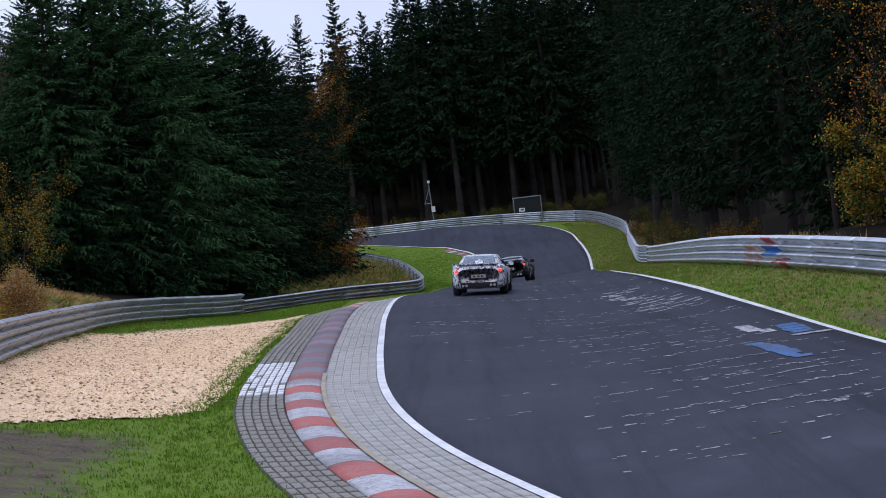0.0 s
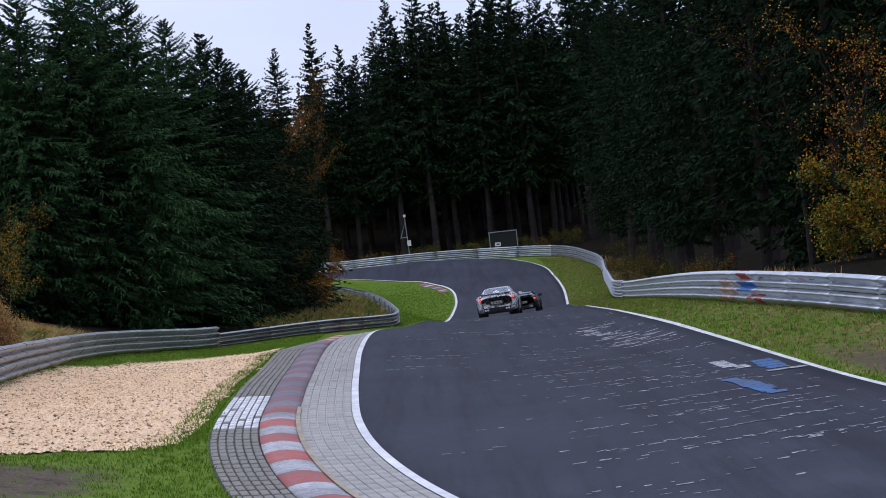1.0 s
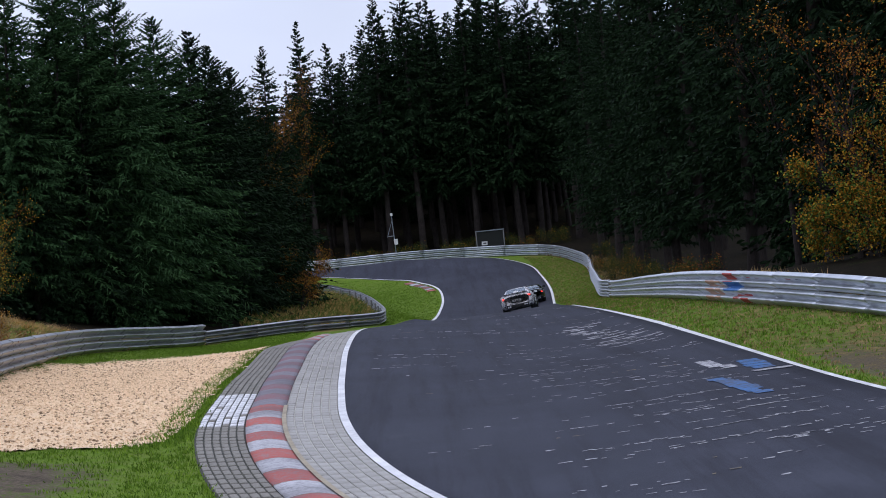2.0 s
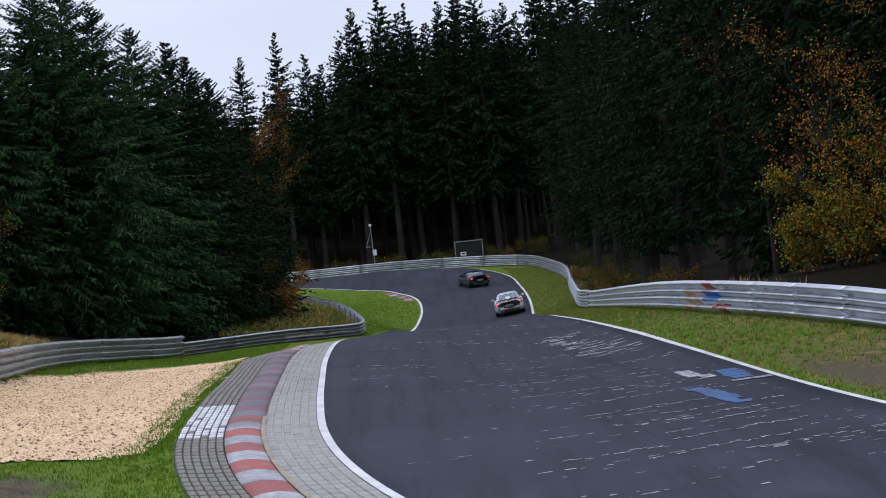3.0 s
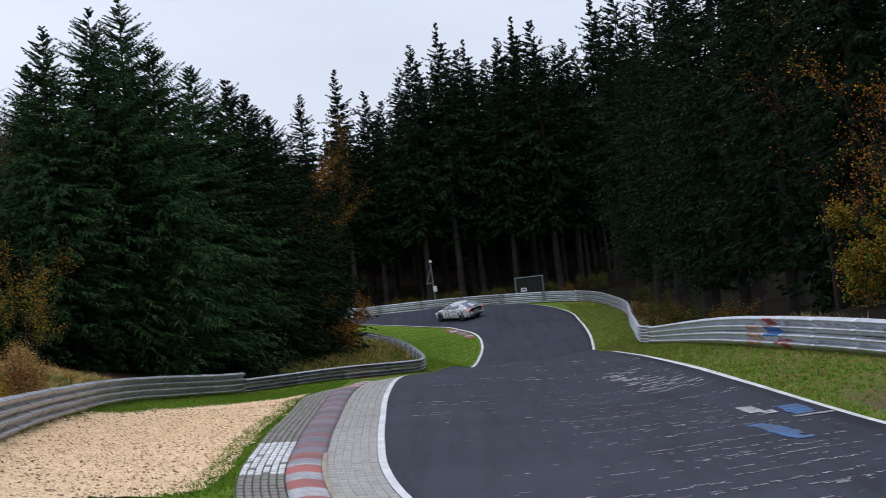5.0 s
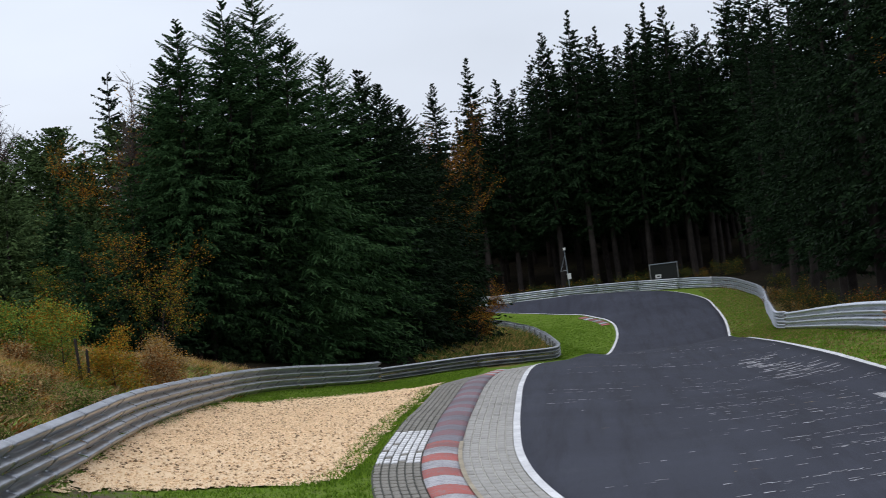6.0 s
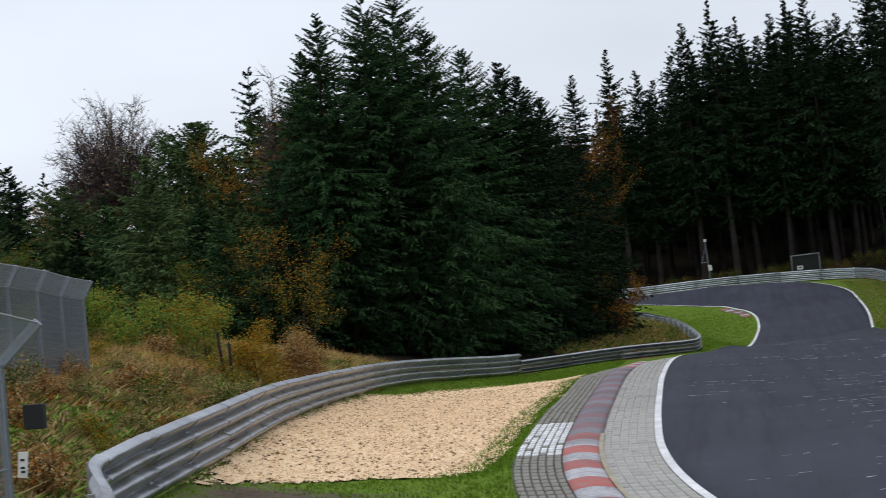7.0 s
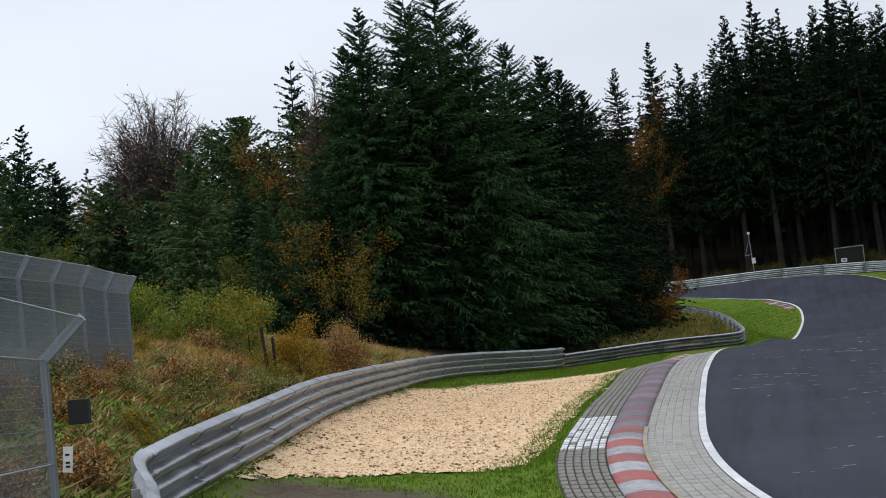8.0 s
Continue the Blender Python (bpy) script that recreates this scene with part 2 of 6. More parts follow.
SIGN_WHITE = plain("white_sign_face", (0.62, 0.62, 0.6), 0.5)
# Near-black, for the dark wood that shows through the open frame.
FRAME_DARK = plain("dark_frame_sheet", (0.010, 0.012, 0.011), 0.95)


# ---- mesh helpers ----
def mesh_from(name, verts, faces, material, smooth=False):
    me = bpy.data.meshes.new(name)
    me.from_pydata(verts, [], faces)
    me.materials.append(material)
    if smooth:
        me.polygons.foreach_set("use_smooth", [True] * len(me.polygons))
    me.update()
    return me


def link_mesh(name, me, parent=None, label=""):
    ob = new(name, me)
    ob.parent = parent
    return tagged(ob, label)


def part(name, bm, material, parent=None, label="", smooth=False):
    me = bpy.data.meshes.new(name)
    bm.to_mesh(me)
    bm.free()
    me.materials.append(material)
    if smooth:
        me.polygons.foreach_set("use_smooth", [True] * len(me.polygons))
    return link_mesh(name, me, parent, label)


def spline(points, step):
    """Catmull-Rom through the points, resampled at even steps."""
    p = np.array(points, float)
    p = np.vstack([2 * p[0] - p[1], p, 2 * p[-1] - p[-2]])
    out = []
    for i in range(1, len(p) - 2):
        t0, t1 = 0.0, np.linalg.norm(p[i] - p[i - 1]) ** 0.5
        t2 = t1 + np.linalg.norm(p[i + 1] - p[i]) ** 0.5
        t3 = t2 + np.linalg.norm(p[i + 2] - p[i + 1]) ** 0.5
        for t in np.linspace(t1, t2, 24, endpoint=False):
            a1 = (t1 - t) / (t1 - t0) * p[i - 1] + (t - t0) / (t1 - t0) * p[i]
            a2 = (t2 - t) / (t2 - t1) * p[i] + (t - t1) / (t2 - t1) * p[i + 1]
            a3 = (t3 - t) / (t3 - t2) * p[i + 1] + (t - t2) / (t3 - t2) * p[i + 2]
            b1 = (t2 - t) / (t2 - t0) * a1 + (t - t0) / (t2 - t0) * a2
            b2 = (t3 - t) / (t3 - t1) * a2 + (t - t1) / (t3 - t1) * a3
            out.append((t2 - t) / (t2 - t1) * b1 + (t - t1) / (t2 - t1) * b2)
    out.append(p[-2])
    return even(np.array(out), step)


def even(line, step):
    run = np.concatenate([[0], np.cumsum(np.linalg.norm(np.diff(line, axis=0), axis=1))])
    at = np.linspace(0, run[-1], max(2, int(round(run[-1] / step)) + 1))
    return np.stack([np.interp(at, run, line[:, k]) for k in range(line.shape[1])], 1)


# ---- the plan: lines of the circuit, in metres ----
ROAD_LEFT = [(12, 9, 0.5), (6, 17, 0.4), (3.0, 23.1, 0.30), (2.0, 27.2, 0.25), (1.1, 31.7, 0.20), (-0.1, 38.2, 0.20), (-0.9, 44.5, 0.20), (-1.4, 51.2, 0.20),
             (-1.7, 60.2, 0.18), (-1.9, 70.1, 0.15), (-2.1, 84.1, 0.08), (-2.0, 101.1, -0.10), (-0.9, 135, -1.35), (0.3, 153, -1.8), (1.6, 171.0, -2.66), (2.3, 183.0, -2.44),
             (2.7, 195.0, -2.01), (2.5, 205.9, -1.50), (1.5, 213.8, -1.21), (-0.4, 220.2, -1.00), (-3.4, 222.5, -0.70), (-8.5, 224.9, -0.32), (-30, 228, 0.6)]
ROAD_RIGHT = [(19, 17, 1.0), (12, 24, 1.0), (8.6, 31, 0.95), (8.2, 40.7, 0.80), (8.1, 46.8, 0.70), (8.0, 69.7, 0.50), (8.0, 86.3, 0.30), (7.8, 101.8, 0.10), (7.4, 110.5, 0.00),
              (8.5, 140, -1), (9.2, 157, -1.5), (10.1, 174.2, -2.18), (10.8, 190.6, -1.56), (11.0, 207.5, -0.85), (10.7, 217.7, -0.30), (9.2, 224.4, 0.18), (6.9, 229.1, 0.48), (-1.4, 232.9, 0.65),
              (-8.8, 234.3, 0.17), (-30, 238, 0.6)]
RAIL_RIGHT = [(17, 36, 0.9), (15, 46, 0.85), (13.2, 56.6, 0.85), (12.2, 60.6, 1.07), (10.4, 72.6, 1.14), (9.8, 82.1, 1.02), (11.6, 143.1, -0.88)]
RAIL_FAR = [(11.6, 143.1, -0.88), (11.9, 153.2, -1.18), (13.8, 185.2, -1.22), (15.3, 222.3, -0.42), (12.5, 239.0, 0.22), (7.4, 241.6, 0.27), (-1.5, 240.3, 0.20), (-9.1, 240.3, -0.19), (-30, 243, 0.6)]
RAIL_LEFT = [(-6.3, 24.6, 0.85), (-7.25, 28.2, 1.0), (-8.2, 31.5, 1.15), (-8.4, 34.0, 1.18), (-8.8, 39.7, 1.13), (-9.3, 47.0, 1.12), (-11.2, 64.5, 0.67), (-12.7, 84.6, 0.11), (-13.0, 102.6, -0.41), (-10.0, 121.6, -1.21)]
RAIL_INNER = [(-10.0, 121.6, -1.21), (-7.3, 125.4, -1.11), (-4.7, 129.4, -1.16), (-2.1, 133.6, -1.25), (-1.5, 139.9, -1.35), (-1.9, 154.3, -1.38), (-2.9, 165.7, -1.09), (-4.6, 178.7, -0.94),
              (-7.1, 185.9, -0.67), (-22, 192, 0.0)]
GRAVEL_EDGE = [(-5.4, 87.5, 0.0), (-5.2, 66.7, 0.2), (-4.9, 53.0, 0.3), (-5.1, 45.7, 0.4), (-6.7, 45.4, 0.5), (-7.9, 43.8, 0.7)]
BANK = [(-16.4, 57.7, 2.7), (-16.1, 66.9, 2.4), (-15.5, 75.3, 2.0), (-15.0, 87.8, 1.3), (-15.2, 104.9, 0.5), (-12.2, 39.2, 2.1), (-12.2, 45.7, 2.15), (-12.8, 54.4, 1.9)]
OUTER = [(0, -8, 2.6), (0, 0, 2.5), (0, 12, 1.2), (-8, 12, 2.0), (-12, 25, 2.2), (25, 0, 1.5), (35, 40, 2.5), (20, 80, 2.6), (20, 120, 1.2), (22, 170, 0.6), (24, 225, 1.6), (10, 265, 2.2),
         (-20, 262, 2.2), (-60, 250, 2), (-25, 205, 0.8), (-20, 150, 0.2), (-30, 125, 0.6), (-40, 90, 1.6), (-40, 50, 2.6), (-40, 10, 3), (-24, 70, 2.2), (60, 130, 4), (60, 250, 4), (60, 20, 2.5), (-20, 300, 7), (40, 300, 8), (-20, 320, 11), (40, 320, 12), (-14, 128, -0.2)]

KNOTS = np.vstack([spline(ROAD_LEFT, 5), spline(ROAD_RIGHT, 5), spline(RAIL_RIGHT, 5), spline(RAIL_FAR, 5)[1:], spline(RAIL_LEFT, 4), spline(RAIL_INNER, 4)[1:],
                   np.array(GRAVEL_EDGE + BANK + OUTER, float)])
FLAT = np.array([1.0, 0.4])


def plate_fit():
    q = KNOTS[:, :2] * FLAT
    d = np.linalg.norm(q[:, None] - q[None], axis=2)
    k = np.where(d > 0, d * d * np.log(d + 1e-9), 0) + 0.6 * np.eye(len(q))
    pm = np.column_stack([np.ones(len(q)), q])
    a = np.block([[k, pm], [pm.T, np.zeros((3, 3))]])
    return q, np.linalg.solve(a, np.concatenate([KNOTS[:, 2], [0, 0, 0]]))


PLATE_Q, PLATE_W = plate_fit()


def lie(xy):
    """The ground's height at points of the plan."""
    xy = np.atleast_2d(np.asarray(xy, float)).copy()
    far = np.maximum(0, np.abs(xy[:, 0]) - 60) + np.maximum(0, xy[:, 1] - 320) + np.maximum(0, -8 - xy[:, 1])
    xy[:, 0] = np.clip(xy[:, 0], -60, 60)
    xy[:, 1] = np.clip(xy[:, 1], -8, 320)
    out = np.empty(len(xy))
    for s in range(0, len(xy), 20000):
        q = xy[s:s + 20000] * FLAT
        d = np.linalg.norm(q[:, None] - PLATE_Q[None], axis=2)
        k = np.where(d > 0, d * d * np.log(d + 1e-9), 0)
        out[s:s + 20000] = k @ PLATE_W[:-3] + np.column_stack([np.ones(len(q)), q]) @ PLATE_W[-3:]
    return out + np.minimum(far, 400) * 0.01


def height(x, y):
    return float(lie([(x, y)])[0])


def offset(line, dist):
    """A line shifted sideways in plan, to its left for a positive distance."""
    t = np.gradient(line[:, :2], axis=0)
    t /= np.linalg.norm(t, axis=1)[:, None] + 1e-9
    return line[:, :2] + np.column_stack([-t[:, 1], t[:, 0]]) * np.asarray(dist).reshape(-1, 1)


def ribbon(name, a, b, across, lift, material, depth=0.0, parent=None, label="", crown=None):
    """A strip draped on the ground between two plan lines with as many points."""
    u = np.linspace(0, 1, across + 1)
    xy = a[:, None, :2] * (1 - u)[None, :, None] + b[:, None, :2] * u[None, :, None]
    n, k = xy.shape[:2]
    z = lie(xy.reshape(-1, 2)).reshape(n, k) + lift
    if crown is not None:
        z = z + np.interp(u, np.linspace(0, 1, len(crown)), crown)[None]
    verts = np.concatenate([xy.reshape(-1, 2), z.reshape(-1, 1)], 1)
    faces = [(i * k + j, (i + 1) * k + j, (i + 1) * k + j + 1, i * k + j + 1) for i in range(n - 1) for j in range(k - 1)]
    verts = verts.tolist()
    if depth:
        for j in (0, k - 1):
            base = len(verts)
            for i in range(n):
                x, y, zz = verts[i * k + j]
                verts.append((x, y, zz - depth))
            for i in range(n - 1):
                f = (i * k + j, base + i, base + i + 1, (i + 1) * k + j)
                faces.append(f if j == 0 else f[::-1])
    me = mesh_from(name, verts, faces, material, True)
    return link_mesh(name, me, parent, label)


LEFT, RIGHT = spline(ROAD_LEFT, 0.6), spline(ROAD_RIGHT, 0.6)


def inside(poly, xy):
    hit = np.zeros(len(xy), bool)
    for (x0, y0), (x1, y1) in zip(poly, np.roll(poly, -1, axis=0)):
        cross = (y0 > xy[:, 1]) != (y1 > xy[:, 1])
        hit ^= cross & (xy[:, 0] < (x1 - x0) * (xy[:, 1] - y0) / (y1 - y0 + 1e-12) + x0)
    return hit


def near_line(line, xy):
    """The distance to a plan line, roughly."""
    out = np.full(len(xy), 1e9)
    for p in line[:, :2]:
        out = np.minimum(out, np.hypot(xy[:, 0] - p[0], xy[:, 1] - p[1]))
    return out


RAIL_LINES = {}
for key, pts in (("right", RAIL_RIGHT), ("far", RAIL_FAR), ("left", RAIL_LEFT), ("inner", RAIL_INNER)):
    RAIL_LINES[key] = spline(pts, 0.5)


# ---- ground ----
def zone_weights(xy):
    """Worn earth, dry growth and ground darkened under the trees, 0 to 1 each."""
    x, y = xy[:, 0], xy[:, 1]
    lx = np.interp(y, [p[1] for p in RAIL_LEFT + RAIL_INNER[1:5]], [p[0] for p in RAIL_LEFT + RAIL_INNER[1:5]])
    rx = np.interp(y, [p[1] for p in RAIL_RIGHT + RAIL_FAR[1:5]], [p[0] for p in RAIL_RIGHT + RAIL_FAR[1:5]])
    line_r = np.interp(y, [p[1] for p in ROAD_RIGHT[2:13]], [p[0] for p in ROAD_RIGHT[2:13]])
    earth = np.clip(1.6 - np.abs(x + 6.9) / 1.7, 0, 1) * np.clip((44.5 - y) / 4, 0, 1) * 0.72
    earth = np.maximum(earth, np.clip((66 - y) / 14, 0, 1) * np.clip((x - line_r - 0.2) / 0.8, 0, 1) * np.clip((rx + 0.4 - x) / 1.0, 0, 1) * 0.9)
    dry = np.where((x < lx - 0.3) & (y < 150), 0.8, 0.0)
    dry = np.where((x < -2) & (y > 128) & (y < 190) & (x > -30), np.clip((-2.4 - x) / 1.5, 0, 1) * 0.75, dry)
    dry = np.where((x > line_r) & (x <= rx + 0.3) & (y < 240), np.clip(0.38 + (x - line_r) * 0.04, 0, 0.52), dry)
    dry = np.where((x > rx + 0.3) & (y < 240), 0.2, dry)
    # ground under the trees, which takes the shade-dark colour
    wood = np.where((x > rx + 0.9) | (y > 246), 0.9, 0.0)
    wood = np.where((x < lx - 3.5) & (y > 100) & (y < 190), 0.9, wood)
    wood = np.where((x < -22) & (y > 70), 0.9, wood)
    return np.column_stack([earth, dry, wood, np.ones(len(x))])


def build_ground():
    xs = np.concatenate([-np.geomspace(1500, 41, 22), np.arange(-40, 40.1, 0.5), np.geomspace(41, 1500, 22)])
    ys = np.concatenate([-np.geomspace(1000, 9, 16), np.arange(-8, 300.1, 0.6), np.geomspace(301, 2500, 24)])
    gx, gy = np.meshgrid(xs, ys)
    xy = np.column_stack([gx.ravel(), gy.ravel()])
    z = lie(xy)
    verts = np.column_stack([xy, z]).tolist()
    w = len(xs)
    faces = [(j * w + i, j * w + i + 1, (j + 1) * w + i + 1, (j + 1) * w + i) for j in range(len(ys) - 1) for i in range(w - 1)]
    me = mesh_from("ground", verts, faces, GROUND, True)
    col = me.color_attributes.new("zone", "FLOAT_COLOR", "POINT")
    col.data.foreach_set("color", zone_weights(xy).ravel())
    return tagged(new("ground", me), "mown green verge with worn earth and dry autumn growth", "ground", kind="structure")


build_ground()


def resample(line, n):
    run = np.concatenate([[0], np.cumsum(np.linalg.norm(np.diff(line, axis=0), axis=1))])
    at = np.linspace(0, run[-1], n)
    return np.stack([np.interp(at, run, line[:, k]) for k in range(line.shape[1])], 1)


def paired(a, b, n):
    """The second line resampled so that its points face those of the first."""
    a = resample(a, n)
    run = np.concatenate([[0], np.cumsum(np.linalg.norm(np.diff(b, axis=0), axis=1))])
    best, last = [], 0
    for p in a:
        d = np.linalg.norm(b[last:last + 60, :2] - p[:2], axis=1)
        last += int(np.argmin(d))
        best.append(run[last])
    best = np.maximum.accumulate(np.array(best))
    ker = np.ones(25) / 25
    best = np.convolve(np.pad(best, 12, mode="edge"), ker, mode="valid")
    best[0], best[-1] = 0, run[-1]
    best = np.maximum.accumulate(best)
    return a, np.stack([np.interp(best, run, b[:, k]) for k in range(3)], 1)


PA, PB = paired(LEFT, RIGHT, 420)
tagged(ribbon("road", PA, PB, 16, 0.035, ASPHALT, 0.1), "dark worn asphalt race track with faded chalk writing", "road", kind="structure")



# ---- lines, kerb and aprons ----
EDGE_L = even(LEFT, 0.5)


def along(line, y0, y1):
    return line[(line[:, 1] >= y0) & (line[:, 1] <= y1)]


def thing(name, label, category, at=(0, 0, 0), group="", kind=""):
    ob = tagged(new(name), label, category, group, kind)
    ob.location = at
    ob.empty_display_size = 0.2
    return ob


def strip(name, line, d0, d1, lift, mat, across=1, **kw):
    """A draped strip between two offsets from a line; positive is to the left of travel."""
    return ribbon(name, offset(line, d0), offset(line, d1), across, lift, mat, **kw)


def build_lines():
    a = along(EDGE_L, 12, 300)
    near = a[:int(np.argmax(a[:, 1] > 112))]
    far = a[int(np.argmax(a[:, 1] > 168)):]
    tagged(strip("left_edge_line", near, 0.12, -0.05, 0.047, LINE), "worn white painted edge line beside the apron", "road marking", kind="structure")
    tagged(strip("left_edge_line", far, 0.09, -0.08, 0.047, LINE), "white painted line round the inner grass", "road marking", kind="structure")
    r = even(RIGHT, 0.5)
    r = r[int(np.argmax(r[:, 1] > 24)):]
    cut = int(np.argmax(r[:, 1] > 116))
    cut2 = int(np.argmax(r[:, 1] > 172))
    tagged(strip("right_edge_line", r[:cut], 0.02, -0.12, 0.047, LINE), "white painted edge line beside the verge", "road marking", kind="structure")
    tagged(strip("right_edge_line", r[cut2:], 0.06, -0.11, 0.047, LINE), "white painted line on the outside of the bend", "road marking", kind="structure")


build_lines()


def box_bm(bm, m, sx, sy, sz, bevel=0.0):
    made = bmesh.ops.create_cube(bm, size=1.0, matrix=m @ Matrix.Diagonal((sx, sy, sz, 1)))
    if bevel:
        edges = list({e for v in made["verts"] for e in v.link_edges})
        bmesh.ops.bevel(bm, geom=edges, offset=bevel, segments=2, affect="EDGES", profile=0.7)
    return bm


def cyl_bm(bm, m, r1, r2, depth, seg=12):
    bmesh.ops.create_cone(bm, segments=seg, radius1=r1, radius2=r2, depth=depth, cap_ends=True, matrix=m)
    return bm


KERB_LINE = along(EDGE_L, 22, 104)


def build_kerb():
    kerb = thing("kerb", "low rounded kerb of worn red and white blocks", "kerb", kind="structure")
    run = np.concatenate([[0], np.cumsum(np.linalg.norm(np.diff(KERB_LINE[:, :2], axis=0), axis=1))])
    s, i = 0.0, 0
    rng = random.Random(4)
    while s < run[-1] - 1.0:
        length = 1.9 + rng.uniform(-0.06, 0.06)
        at = np.linspace(s, min(s + length - 0.015, run[-1]), 5)
        seg = np.stack([np.interp(at, run, KERB_LINE[:, k]) for k in range(3)], 1)
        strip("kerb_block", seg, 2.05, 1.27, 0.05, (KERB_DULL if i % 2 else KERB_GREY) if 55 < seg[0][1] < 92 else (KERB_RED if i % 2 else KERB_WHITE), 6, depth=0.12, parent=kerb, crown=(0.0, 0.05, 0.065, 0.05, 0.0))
        s, i = s + length, i + 1


build_kerb()
tagged(strip("sand_seam", along(EDGE_L, 24, 56), 1.315, 1.225, 0.084, SAND), "seam of washed-in yellow sand beside the kerb", "sand", kind="structure")


def build_inner_kerb():
    """A few low kerb blocks set in the tip of the inner grass."""
    own = thing("inner_kerb", "short red and white kerb in the tip of the inner grass", "kerb", kind="structure")
    far = EDGE_L[(EDGE_L[:, 1] > 200) & (EDGE_L[:, 1] < 221) & (EDGE_L[:, 0] > -1.5)]
    for i in range(7):
        seg = far[8 + i * 4:8 + i * 4 + 4]
        if len(seg) > 2:
            strip("kerb_block", seg, 0.95, 0.3, 0.06, KERB_WHITE if i % 2 else KERB_RED, 3, depth=0.1, parent=own)


build_inner_kerb()


def apron(name, d0, d1, cols, pitch, gap, mat, joint, label, painted=None):
    """Concrete pavers in courses: the nearest ones singly, the rest joined."""
    base = tagged(strip(name, KERB_LINE, d1 + 0.02, d0 - 0.02, 0.02, joint, 3, depth=0.1), label, "paving", kind="structure")
    run = np.concatenate([[0], np.cumsum(np.linalg.norm(np.diff(KERB_LINE[:, :2], axis=0), axis=1))])
    wide = (d1 - d0) / cols
    me = {}
    for key, m in (("plain", mat), ("white", PAVER_WHITE)):
        bm = bmesh.new()
        box_bm(bm, Matrix.Translation((0, 0, -0.02)), wide - gap, pitch - gap * (4.6 if painted else 2.0), 0.07)
        bmesh.ops.bevel(bm, geom=[e for e in bm.edges if all(v.co.z > 0 for v in e.verts)], offset=0.008, segments=1, affect="EDGES")
        me[key] = bpy.data.meshes.new("paver")
        bm.to_mesh(me[key])
        bm.free()
        me[key].materials.append(m)
    local = [tuple(v.co) for v in me["plain"].vertices]
    polys = [tuple(p.vertices) for p in me["plain"].polygons]
    rng = random.Random(cols)
    n = int(run[-1] / pitch)
    rest = {"plain": ([], []), "white": ([], [])}
    made = 0
    spots = []
    for r in range(n):
        at = (r + 0.5) * pitch
        p = np.array([np.interp(at, run, KERB_LINE[:, k]) for k in (0, 1)])
        q = np.array([np.interp(min(at + 0.3, run[-1]), run, KERB_LINE[:, k]) for k in (0, 1)])
        t = (q - p) / (np.linalg.norm(q - p) + 1e-9)
        for c in range(cols):
            d = d0 + (c + 0.5) * wide
            spots.append((p[0] - t[1] * d, p[1] + t[0] * d, math.degrees(math.atan2(t[1], t[0])) - 90, r, c))
    zs = lie([(s[0], s[1]) for s in spots])
    za = lie([(s[0] - math.sin(radians(s[2])) * 0.3, s[1] + math.cos(radians(s[2])) * 0.3) for s in spots])
    for (x, y, turn, r, c), z, z2 in zip(spots, zs, za):
        key = "white" if painted and painted[0] < y < painted[1] and rng.random() < 0.93 else "plain"
        m = pose(x, y, z + 0.028 + rng.uniform(-0.004, 0.004), math.degrees(math.atan2(z2 - z, 0.3)) + rng.uniform(-0.5, 0.5), rng.uniform(-1, 1), turn + rng.uniform(-0.8, 0.8))
        if made < 300 and y > 30:
            ob = new("paver", me[key])
            ob.parent, ob.matrix_basis = base, m
            made += 1
        else:
            v, f = rest[key]
            k = len(v)
            v.extend(tuple(m @ Vector(a)) for a in local)
            f.extend(tuple(i + k for i in p) for p in polys)
    for key, m in (("plain", mat), ("white", PAVER_WHITE)):
        if rest[key][0]:
            tagged(link_mesh("pavers", mesh_from("pavers", *rest[key], m), base), "courses of concrete pavers further along the apron", kind="stuff")


apron("inner_apron", 0.12, 1.25, 6, 0.7, 0.026, PAVER, JOINT_PALE, "pale grey concrete paver apron beside the track")
apron("outer_apron", 2.07, 3.0, 6, 0.7, 0.03, PAVER_DARK, JOINT_DARK, "dark weathered concrete paver apron behind the kerb", (50.5, 61.0))


